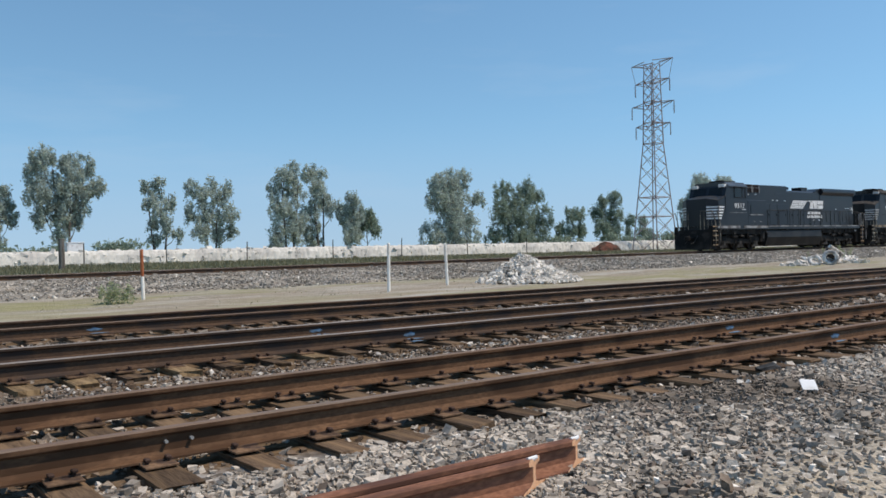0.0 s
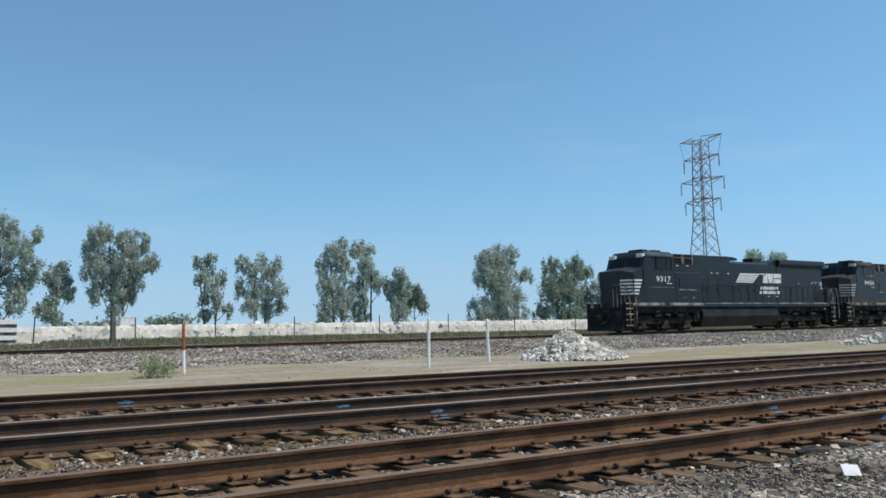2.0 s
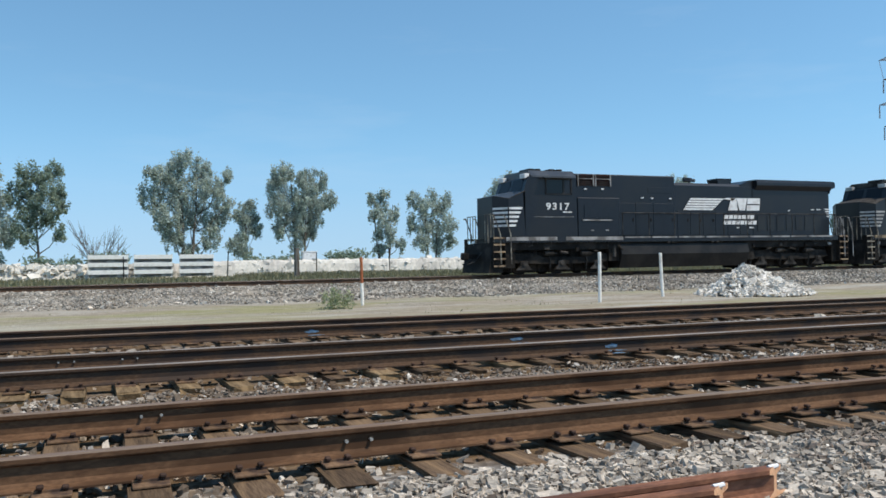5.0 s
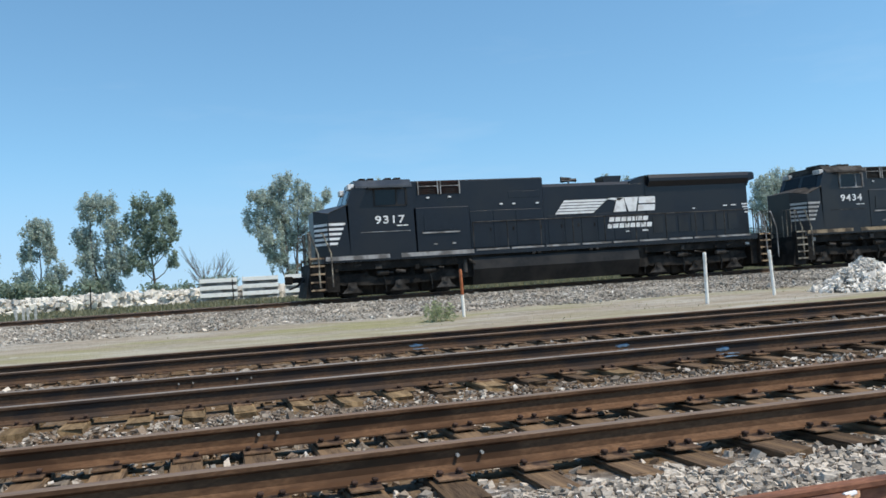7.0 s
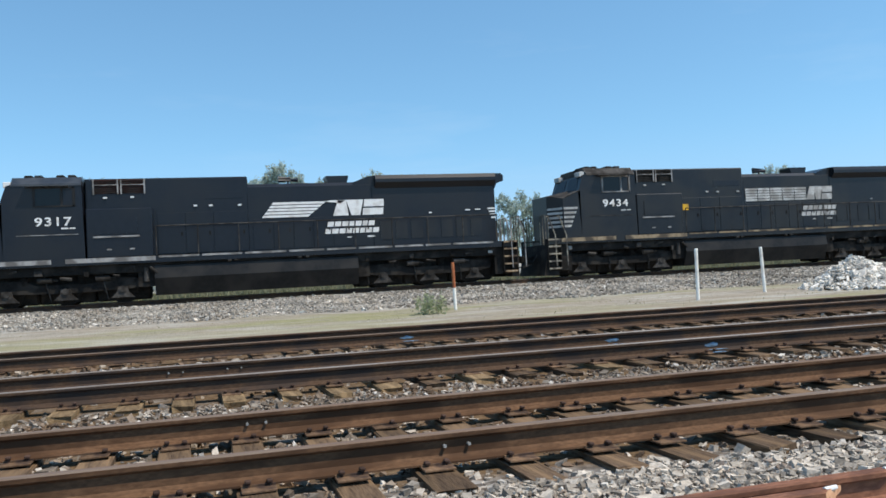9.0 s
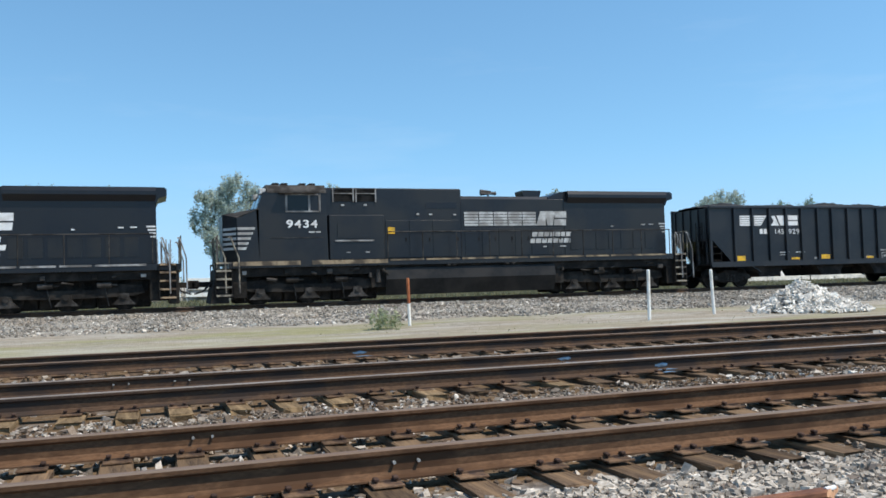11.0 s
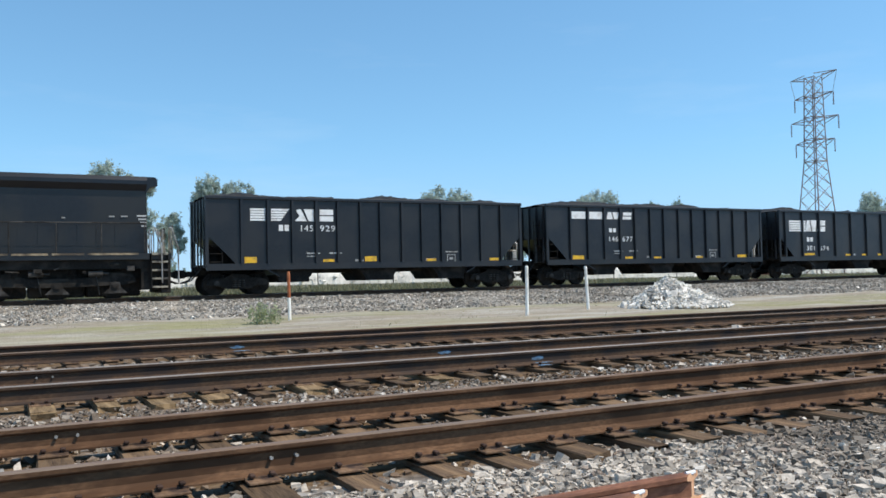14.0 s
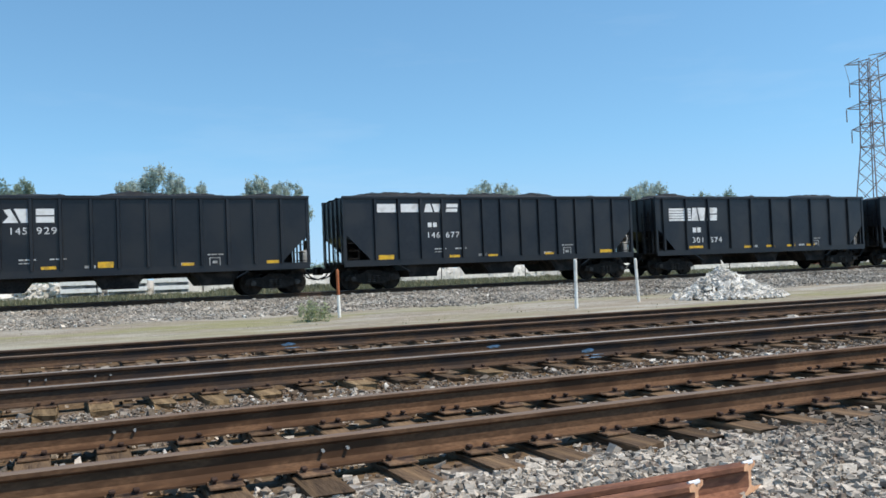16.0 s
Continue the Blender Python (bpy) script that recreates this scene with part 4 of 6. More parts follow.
def bare_shrub(x, y, h, w, seed):
    rnd = random.Random(seed)
    bm = bmesh.new()
    for s in range(9):
        p = Vector((rnd.uniform(-0.3, 0.3), rnd.uniform(-0.2, 0.2), -0.1))
        d = Vector((rnd.uniform(-1, 1) * w / 2, rnd.uniform(-0.4, 0.4), h * rnd.uniform(0.6, 1)))
        q = p + d * 0.45
        tube(bm, p, q, 0.036, 0.022, 5)
        for _ in range(4):
            e = q + Vector((d.x * 0.5 + rnd.uniform(-0.5, 0.5), rnd.uniform(-0.4, 0.4), d.z * rnd.uniform(0.2, 0.55)))
            tube(bm, q, e, 0.02, 0.01, 4)
            for _ in range(3):
                e2 = q.lerp(e, rnd.uniform(0.4, 0.9)) + Vector((rnd.uniform(-0.5, 0.5), rnd.uniform(-0.3, 0.3), rnd.uniform(0.1, 0.6)))
                tube(bm, q.lerp(e, 0.4), e2, 0.016, 0.007, 4)
    ob = part("bare_shrub", bm, M_WOODG)
    ob.matrix_basis = pose(x, y, 0.36)
    tagged(ob, "leafless grey dead shrub behind the barricades", "shrub")


bare_shrub(0.1, 71, 5.0, 4.6, 5)


# ---------------------------------------------------------------- pale rock wall
def make_wall():
    rng = np.random.default_rng(41)
    # an earth core, and big pale blocks over it
    w = empty("rock_wall", label="long low wall of pale limestone blocks beside the meadow", category="stone wall", kind="structure")
    xs = np.arange(-45, 150, 0.22)
    prof = np.array([(61.75, 0.0), (61.85, 0.45), (61.95, 0.8), (62.05, 1.1), (62.2, 1.3), (62.6, 1.38), (63.4, 1.4), (64.4, 1.36), (65.2, 0.9), (65.6, 0.0)])
    X, K = np.meshgrid(xs, np.arange(len(prof)))
    lift = np.interp(X, [-45, 2, 10, 150], [-0.12, -0.1, 0.16, 0.52])
    Y = prof[K, 0] + rng.normal(0, 0.03, X.shape)
    Z = 0.1 + prof[K, 1] * (1 + lift / 1.4) + rng.normal(0, 0.03, X.shape) * (prof[K, 1] > 0.2)
    n = len(xs)
    i = (np.arange(len(prof) - 1)[:, None] * n + np.arange(n - 1)[None]).ravel()
    part("core", raw_mesh("core", np.stack([X.ravel(), Y.ravel(), Z.ravel()], 1), np.stack([i, i + 1, i + n + 1, i + n], 1), [M_RIPRAP]), None, w)
    n = 6000
    u = rng.uniform(0, 1, n)
    x = np.where(rng.uniform(0, 1, n) < 0.4, rng.uniform(-44, 6, n), rng.uniform(6, 149, n))
    y = np.where(u < 0.6, 61.7 + 0.45 * u / 0.6, 62.2 + 2.0 * (u - 0.6) / 0.4) - np.where(x < 4, rng.uniform(0, 0.9, n), -0.13)
    top = np.where(x < 4, 1.46, 1.38) + np.interp(x, [-45, 2, 10, 150], [-0.12, -0.1, 0.16, 0.52])
    z = np.where(u < 0.6, 0.25 + (top - 0.35) * u / 0.6, top - 0.05) + rng.normal(0, 0.03, n) - np.where(x < 4, 0.5 * np.clip(61.8 - y, 0, 1), 0)
    size = np.where(x < 4, 0.30, 0.24) * rng.lognormal(0, 0.25, n)
    v, f = stones(np.stack([x, y, z], 1), size, 0.75, rng)
    ob = new("limestone_blocks", raw_mesh("limestone_blocks", v, f, [M_RIPRAP]))
    ob.parent = w
    tagged(ob, "tumbled pale limestone blocks", kind="stuff")


make_wall()


# ---------------------------------------------------------------- barricades, posts and odds by the wall
def barricade(x, y, width):
    b = empty("barricade", pose(x, y, 0.44), label="white barricade of three boards on steel uprights", category="barricade", group="barricades by the wall")
    for z in (0.35, 0.86, 1.38):
        bm = bmesh.new()
        box(bm, 0, width, -0.03, 0.02, z, z + 0.29, bevel=0.008)
        part("board", bm, M_BOARD, b)
    part("back_panel", boxes((0.02, width - 0.02, 0.09, 0.13, 0.15, 1.55)), M_SILL, b, "pale weathered panel behind the boards")
    for xx in (0.06, width - 0.06):
        bm = bmesh.new()
        box(bm, xx - 0.04, xx + 0.04, 0.02, 0.08, 0, 1.7)
        part("upright", bm, M_GREYW, b)
        bm = bmesh.new()
        box(bm, xx - 0.035, xx + 0.035, -0.7, 0.7, 0, 0.07)
        part("foot", bm, M_GREYW, b)


for x, w in ((-0.62, 2.58), (2.3, 2.55), (5.3, 2.35)):
    barricade(x, 60.6, w)


def fence_post(x, y, h, r, lean=0.0, thick=False):
    bm = bmesh.new()
    if thick:
        tube(bm, (0, 0, -0.3), (0, 0, h), r, r * 0.92, seg=10)
    else:
        box(bm, -r, r, -0.012, 0.012, -0.3, h)
        box(bm, -0.012, 0.012, 0.01, 0.05, -0.3, h)
    ob = part("wooden_post" if thick else "fence_post", bm, M_WOODG if thick else M_GRIME)
    ob.matrix_basis = pose(x, y, float(ground_z(0, y)), 0, lean)
    tagged(ob, "short thick grey wooden post in the grass" if thick else "thin dark steel fence post in front of the wall", "post", group="" if thick else "fence posts")


fence_post(11.24, 50, 1.95, 0.17, 0, True)
for k, x in enumerate((-7.5, 1.6, 8.3, 14.6, 20.2, 26.3, 33.8, 40.6, 48.0, 55.5)):
    fence_post(x, 58.5, (1.7, 1.6, 1.9, 1.8, 2.1, 1.8, 1.9, 2.0, 1.8, 1.9)[k], 0.035, (1, -1, 2, 0, -2, 1, 0, 1, -1, 0)[k])

cab_box = empty("utility_cabinet", pose(15.9, 66.2, 0.36), label="small white metal cabinet standing behind the wall", category="cabinet")
part("body", boxes((-0.6, 0.6, -0.3, 0.3, 0, 1.95), bevel=0.02), M_WHITE, cab_box)
part("lid", boxes((-0.64, 0.64, -0.34, 0.34, 1.95, 2.02), bevel=0.015), M_WHITE, cab_box)
part("door", boxes((-0.52, 0.52, -0.33, -0.302, 0.2, 1.85), bevel=0.01), M_WHITE, cab_box)

for k, (dx, h) in enumerate(((0, 0.62), (0.24, 0.7), (0.45, 0.68), (0.72, 0.72))):
    bm = bmesh.new()
    box(bm, -0.05, 0.05, -0.05, 0.05, -0.2, h, bevel=0.01)
    ob = part("stub_post", bm, M_GREYW)
    ob.matrix_basis = pose(-8.15 + dx, 40, 0.3, 0, (-6, 3, -2, 4)[k])
    tagged(ob, "short pale stub post in the grass by the track", "post", group="stub posts")


def debris_mound(x, y, w, h):
    bm = bmesh.new()
    rnd = random.Random(9)
    bmesh.ops.create_icosphere(bm, subdivisions=3, radius=1)
    for v in bm.verts:
        k = 1 + 0.25 * noise.noise(v.co * 2.3) + 0.12 * noise.noise(v.co * 6)
        v.co = Vector((v.co.x * w / 2 * k, v.co.y * 1.0 * k, max(-0.1, v.co.z) * h * k))
    ob = part("debris_mound", bm, M_REDSOIL)
    ob.matrix_basis = pose(x, y, 0.36)
    tagged(ob, "rust-red mound of debris in front of the wall", "debris")


debris_mound(68.4, 59.5, 4.6, 1.35)


def tyre(at, R, r, turn, material, label):
    bm = bmesh.new()
    seg, sec = 28, 10
    ring = []
    for i in range(seg):
        a = 2 * math.pi * i / seg
        ring.append([bm.verts.new(((R + r * math.cos(b) * 0.85) * math.cos(a), (R + r * math.cos(b) * 0.85) * math.sin(a), r * 0.95 * math.sin(b)))
                     for b in [2 * math.pi * j / sec for j in range(sec)]])
    for i in range(seg):
        for j in range(sec):
            bm.faces.new((ring[i][j], ring[(i + 1) % seg][j], ring[(i + 1) % seg][(j + 1) % sec], ring[i][(j + 1) % sec]))
    ob = part("tyre", bm, material, smooth=True)
    ob.matrix_basis = pose(*at, *turn)
    tagged(ob, label, "tyre", group="dumped tyres")


rubble("rubble_heap", (43.9, 22.9, 0.02), 1.9, 0.8, 0.5, 280, 0.24, M_HEAP, "low spread heap of pale rubble with dumped tyres", 51)
rubble("rubble_heap", (46.4, 22.6, 0.02), 1.0, 0.7, 0.36, 90, 0.24, M_HEAP, "small heap of pale broken concrete", 52)
rubble("rubble_heap", (40.4, 22.5, 0.0), 1.2, 0.6, 0.22, 60, 0.24, M_HEAP, "few scattered pale lumps of concrete", 53)
tyre((42.15, 21.62, 0.44), 0.31, 0.125, (82, 0, -63), M_TYRE, "pale dusty tyre standing upright against the rubble")
# added tyre: its black stands in for the shade seen through the hole
tyre((42.75, 21.95, 0.40), 0.27, 0.14, (76, 8, -63), M_TYREB, "black tyre added behind the pale one as the shade in its hole")
tyre((43.7, 22.25, 0.66), 0.32, 0.13, (50, 25, -50), M_TYREB, "black tyre dumped on the rubble")
tyre((41.1, 21.9, 0.30), 0.25, 0.11, (50, -20, -40), M_TYRE, "pale tyre slumped at the foot of the rubble")
_bm = bmesh.new()
tube(_bm, (0, 0, 0), (0.95, 0, 0), 0.11, seg=10)
tube(_bm, (0.9, 0, 0), (0.96, 0, 0), 0.135, seg=10)
pipe = part("concrete_pipe", _bm, M_STONEW)
pipe.matrix_basis = pose(43.4, 22.3, 1.02, 0, 28, -20)
tagged(pipe, "short pale pipe lying on top of the rubble", "pipe")


# ---------------------------------------------------------------- pylon
def pylon(x, y, turn):
    t = empty("pylon", pose(x, y, -0.4, 0, 0, turn), label="rusty grey steel lattice power pylon with four pairs of arms", category="pylon")
    H = 22.6

    def half(z):
        return float(np.interp(z, [0, 13.4, 22.6], [1.9, 0.8, 0.62]))

    corners = ((-1, -1), (1, -1), (1, 1), (-1, 1))
    for cx, cy in corners:
        bm = bmesh.new()
        for z0, z1 in ((-0.4, 13.4), (13.4, H)):
            tube(bm, (cx * half(z0), cy * half(z0), z0), (cx * half(z1), cy * half(z1), z1), 0.072, 0.06, 5)
        part("leg", bm, M_GALV, t)
    levels = [0, 2.6, 5.0, 7.2, 9.2, 10.8, 12.2, 13.4, 14.6, 15.8, 17.0, 18.2, 19.4, 20.5, 21.6, H]
    for a in range(4):
        (ax, ay), (bx, by) = corners[a], corners[(a + 1) % 4]
        bm = bmesh.new()
        for z0, z1 in zip(levels, levels[1:]):
            p = lambda cx, cy, z: (cx * half(z), cy * half(z), z)
            tube(bm, p(ax, ay, z0), p(bx, by, z1), 0.034, seg=4)
            tube(bm, p(bx, by, z0), p(ax, ay, z1), 0.034, seg=4)
            if z0 in (5.0, 7.2, 13.4, 15.8, 18.2, 20.5):
                tube(bm, p(ax, ay, z0), p(bx, by, z0), 0.045, seg=4)
        part("lattice", bm, M_GALV, t)
    for z, reach in ((15.3, 2.5), (17.7, 3.05), (20.3, 2.5), (22.5, 3.0)):
        for s in (-1, 1):
            bm = bmesh.new()
            tip = (s * reach, 0, z + 0.25)
            for cy in (-1, 1):
                tube(bm, (s * half(z), cy * half(z), z + 0.35), tip, 0.05, 0.04, 5)
                tube(bm, (s * half(z), cy * half(z), z - 0.25), tip, 0.045, 0.035, 5)
            arm = part("arm", bm, M_GALV, t)
            if z < 22:
                bm = bmesh.new()
                for k in range(7):
                    tube(bm, (tip[0], 0, z + 0.1 - k * 0.19), (tip[0], 0, z - 0.02 - k * 0.19), 0.085, 0.06, 6)
                tube(bm, (tip[0], 0, z + 0.2), (tip[0], 0, z - 1.2), 0.03, seg=4)
                part("insulator", bm, M_GALV, arm, "hanging insulator string")
            else:
                bm = bmesh.new()
                tube(bm, tip, (s * 2.45, 0, 20.6), 0.03, seg=4)
                part("stay", bm, M_GALV, arm, "thin stay down to the arm below")


pylon(77.3, 60, -92)


# ---------------------------------------------------------------- rolling stock
def wheel_mesh(name, r):
    """An axle with two flanged wheels, along y, centred on its axis."""
    bm = bmesh.new()
    for s in (-1, 1):
        tube(bm, (0, s * 0.69, 0), (0, s * 0.83, 0), r, seg=28)
        tube(bm, (0, s * 0.67, 0), (0, s * 0.70, 0), r + 0.028, seg=28)
        tube(bm, (0, s * 0.83, 0), (0, s * 0.87, 0), r * 0.32, seg=14)
        for k in range(4):
            a = k * math.pi / 2
            box(bm, -0.04, 0.04, s * 0.85 - 0.02, s * 0.85 + 0.02, r * 0.35, r * 0.78, m=Matrix.Rotation(a, 4, "Y"))
    tube(bm, (0, -1.0, 0), (0, 1.0, 0), 0.085, seg=12)
    return mesh_of(name, bm, M_GRIME)


WHEEL_L, WHEEL_C = wheel_mesh("wheelset", 0.52), wheel_mesh("wheelset", 0.46)
ROLLING = []            # (object, place on its thing, radius)


def wheelset(parent, x, r):
    w = part("wheelset", WHEEL_L if r > 0.5 else WHEEL_C, None, parent)
    w.location = (x, 0, r)
    ROLLING.append((w, (x, 0, r), r))


def coupler(parent, x, s):
    bm = bmesh.new()
    box(bm, min(x, x + s * 0.75), max(x, x + s * 0.75), -0.09, 0.09, 0.76, 0.98, bevel=0.02)
    box(bm, x - 0.16, x + 0.16, -0.17, 0.17, 0.70, 1.04, bevel=0.05)
    part("coupler", bm, M_GRIME, parent, "dark steel knuckle coupler")
    for yy in (-0.32, 0.3):
        bm = bmesh.new()
        pts = [Vector((x + s * 0.7, yy, 1.05)), Vector((x + s * 0.35, yy, 0.62)), Vector((x, yy * 0.8, 0.5))]
        for a, b in zip(pts, pts[1:]):
            tube(bm, a, b, 0.03, seg=6)
        part("hose", bm, M_TYREB, parent, "black rubber brake hose")


def ladder_steps(parent, x0, x1, z_list, y, material, name="step"):
    for z in z_list:
        bm = bmesh.new()
        box(bm, x0, x1, y - 0.02, y + 0.24, z - 0.05, z + 0.02)
        part(name, bm, material, parent)


def stripes(bm, x0, x1, z0, z1, count, y, slant=0.0, gap=0.32):
    """Level bars between z0 and z1; slant shifts each bar's right end, downwards."""
    h = (z1 - z0) / count
    for k in range(count):
        a, b = z0 + k * h, z0 + k * h + h * (1 - gap)
        ea, eb = x1 - slant * (z1 - a) / (z1 - z0), x1 - slant * (z1 - b) / (z1 - z0)
        prism(bm, [(x0, a), (ea, a), (eb, b), (x0, b)], "y", y, y + 0.006)
    return bm


def emblem(parent, x0, z0, w, h, y, old, material):
    """The white emblem as plain bars and blocks."""
    bm = bmesh.new()
    s = h / 0.62
    if old:
        for i in range(5):
            for j in range(5):
                a = x0 + w * 0.70 * i / 5
                box(bm, a, a + w * 0.70 / 5 * 0.94, y, y + 0.006, z0 + h * j / 5, z0 + h * (j + 0.78) / 5)
        x = x0 + w * 0.72
    else:
        for j in range(5):
            a, b = z0 + h * j / 5, z0 + h * (j + 0.74) / 5
            la, lb = x0 + w * 0.10 * (j / 5), x0 + w * 0.10 * ((j + 0.74) / 5)
            ra, rb = x0 + w * (0.37 + 0.16 * j / 5), x0 + w * (0.37 + 0.16 * (j + 0.74) / 5)
            prism(bm, [(la, a), (ra, a), (rb, b), (lb, b)], "y", y, y + 0.006)
        prism(bm, [(x0 + w * 0.50, z0 + h * 0.93), (x0 + w * 0.64, z0 + h * 0.80), (x0 + w * 0.68, z0 + h * 0.97), (x0 + w * 0.56, z0 + h)], "y", y, y + 0.006)
        x = x0 + w * 0.60
    e = x0 + w
    q = (e - x) / 2
    # two plain slanted blocks, each in two pieces
    k = 0.14 * w / 5
    prism(bm, [(x - k, z0), (x + q * 0.5, z0), (x + q * 0.28 + k, z0 + h), (x + k * 0.6, z0 + h)], "y", y, y + 0.006)
    prism(bm, [(x + q * 0.62, z0), (x + q * 0.98, z0), (x + q * 1.0 + k, z0 + h), (x + q * 0.42, z0 + h)], "y", y, y + 0.006)
    prism(bm, [(e - q * 0.92, z0), (e - q * 0.06, z0), (e - q * 0.02, z0 + h * 0.44), (e - q * 0.88, z0 + h * 0.44)], "y", y, y + 0.006)
    prism(bm, [(e - q * 0.86, z0 + h * 0.54), (e, z0 + h * 0.54), (e, z0 + h), (e - q * 0.82, z0 + h)], "y", y, y + 0.006)
    pieces("emblem_bar", bm, material, parent, "white emblem of bars and slanted blocks")


def bars(parent, name, x, z, lengths, h, gap, y, material, lean=0.0):
    bm = bmesh.new()
    for w in lengths:
        prism(bm, [(x, z), (x + w, z), (x + w + lean, z + h), (x + lean, z + h)], "y", y, y + 0.005)
        x += w + gap
    pieces(name[:-1] if name.endswith("bars") else name, bm, material, parent)


def locomotive(number, paint, sill_mat, white, step_mat, old, label):
    """Nose at x = 0 (coupler face), cab, hood and radiator towards +x; the side that shows faces -y. z from the rail top."""
    L = empty("locomotive", label=label, category="locomotive", group="locomotives of the coal train")
    # frame and walkway
    part("underframe", boxes((1.2, 22.4, -1.35, 1.35, 1.12, 1.46)), M_GRIME, L)
    for c in (4.45, 18.45):
        # motors swollen into dark blocks that stand in for shade between the wheels
        for k in (-1.98, 0.0, 1.98):
            part("motor_shade_block", boxes((c + k - 0.97, c + k + 0.97, -0.66, 0.66, 0.07, 1.1), bevel=0.06), M_GRIME, L)
        part("bolster", boxes((c - 2.9, c + 2.9, -0.9, 0.9, 0.7, 1.13)), M_GRIME, L)
    pieces("equipment_box", boxes((7.0, 7.7, -1.3, 1.3, 0.55, 1.14), (15.4, 15.9, -1.3, 1.3, 0.5, 1.14)), M_GRIME, L)
    part("walkway", boxes((1.25, 21.62, -1.52, 1.52, 1.46, 1.70), (21.62, 22.5, -1.2, 1.2, 1.46, 1.70)), paint, L)
    edge = bmesh.new()
    cuts = [1.36, 4.1, 4.46, 7.72, 9.3, 10.9, 12.6, 14.1, 15.4, 16.9, 18.2, 19.4, 21.3]
    for a, b in zip(cuts, cuts[1:]):
        if a == 4.1:
            continue
        deep = 0.15 if a < 7.6 else 0.06
        box(edge, a + 0.06, b - 0.06, -1.545, -1.522, 1.69 - deep, 1.705)
    pieces("walkway_edge", edge, sill_mat, L, "pale worn edge strip of the walkway")
    # pilot, plow and front steps
    pilot = bmesh.new()
    prism(pilot, [(0.55, 0.10), (1.25, 0.10), (1.25, 1.46), (0.8, 1.46), (0.72, 1.0)], "y", -1.45, 1.45)
    part("pilot", pilot, M_GRIME, L, "black snow plow and pilot plate")
    for x0, x1, yy in ((0.78, 1.36, -1.53), (21.72, 22.3, -1.53), (0.78, 1.36, 1.29), (21.72, 22.3, 1.29)):
        st = part("stairwell", boxes((x0 - 0.03, x0, yy, yy + 0.3, 0.36, 1.7), (x1, x1 + 0.03, yy, yy + 0.3, 0.36, 1.7)), M_GRIME, L)
        ladder_steps(st, x0, x1, (0.42, 0.74, 1.06, 1.38, 1.68), yy, step_mat)
    pieces("draft_box", boxes((21.35, 22.04, -1.3, 1.3, 0.3, 1.46), (1.26, 1.95, -1.3, 1.3, 0.3, 1.12)), M_GRIME, L)
    part("rear_pilot", boxes((22.05, 22.42, -1.42, 1.42, 0.16, 1.46), bevel=0.03), M_GRIME, L, "black rear pilot plate")
    # nose with chamfered corners and a sloping top
    nose = bmesh.new()
    plan = [(2.45, -1.46, 3.80), (1.60, -1.46, 3.44), (1.10, -0.80, 3.60), (1.10, 0.80, 3.60), (1.60, 1.46, 3.44), (2.45, 1.46, 3.80)]
    low = [nose.verts.new((x, y, 1.70)) for x, y, z in plan]
    high = [nose.verts.new(q) for q in plan]
    ridge = [nose.verts.new((2.45, y, 3.88)) for y in (-0.7, 0.7)]
    for a, b in zip(range(5), range(1, 6)):
        nose.faces.new((low[a], low[b], high[b], high[a]))
    nose.faces.new((low[5], low[0], high[0], ridge[0], ridge[1], high[5]))
    nose.faces.new(low[::-1])
    for q in ((high[0], high[1], ridge[0]), (high[1], high[2], ridge[0]), (high[2], high[3], ridge[1], ridge[0]), (high[3], high[4], ridge[1]), (high[4], high[5], ridge[1])):
        nose.faces.new(q).material_index = 1
    bmesh.ops.recalc_face_normals(nose, faces=nose.faces[:])
    part("nose", nose, [paint, M_DUST if old else M_ROOF], L, "chamfered nose with a dusty sloping top")
    for s in (-1, 1):
        bm = bmesh.new()
        tube(bm, (1.60, s * 1.462, 3.445), (2.45, s * 1.462, 3.805), 0.022, seg=6)
        tube(bm, (1.10, s * 0.80, 3.605), (1.60, s * 1.462, 3.445), 0.015, seg=6)
        part("nose_edge", bm, M_DUST, L)
    for s in (-1, 1):
        bm = bmesh.new()
        for k in range(5):
            z = 3.06 - k * 0.195
            e = 2.31 - k * 0.085
            prism(bm, [(1.62, z - 0.10), (e - 0.04, z - 0.10), (e, z), (1.62, z)], "y", min(s * 1.468, s * 1.461), max(s * 1.468, s * 1.461))
            q = [Vector((1.60 - 0.5 * u, s * (1.46 - 0.66 * u), 0)) + Vector((-0.0064, s * 0.0048, 0)) for u in (0.05, 0.97)]
            vs = [bm.verts.new((p.x, p.y, zz)) for p, zz in ((q[0], z - 0.1), (q[1], z - 0.1), (q[1], z), (q[0], z))]
            bm.faces.new(vs)
        pieces("nose_stripe", bm, white, L, "five white stripes round the nose")
    # cab
    cab = bmesh.new()
    prism(cab, [(2.45, 1.70), (2.35, 3.72), (2.62, 4.46), (2.85, 4.52), (5.15, 4.52), (5.2, 1.70)], "y", -1.46, 1.46)
    cab_ob = part("cab", cab, paint, L)
    rf = bmesh.new()
    prism(rf, [(-1.49, 4.44), (-1.47, 4.52), (-1.12, 4.79), (1.12, 4.79), (1.47, 4.52), (1.49, 4.44)], "x", 2.78, 5.16)
    part("cab_roof", rf, M_DUST if old else M_ROOF, L, "dusty grey sloped cab roof")
    rb = bmesh.new()
    for x in (3.1, 3.45, 4.2, 4.6):
        box(rb, x, x + 0.28, -0.7, 0.3, 4.77, 4.93, bevel=0.03)
    pieces("roof_box", rb, M_GRIME, L, "small dark boxes and vents on the cab roof")
    win = bmesh.new()
    box(win, 3.58, 4.42, -1.475, -1.455, 3.72, 4.34)
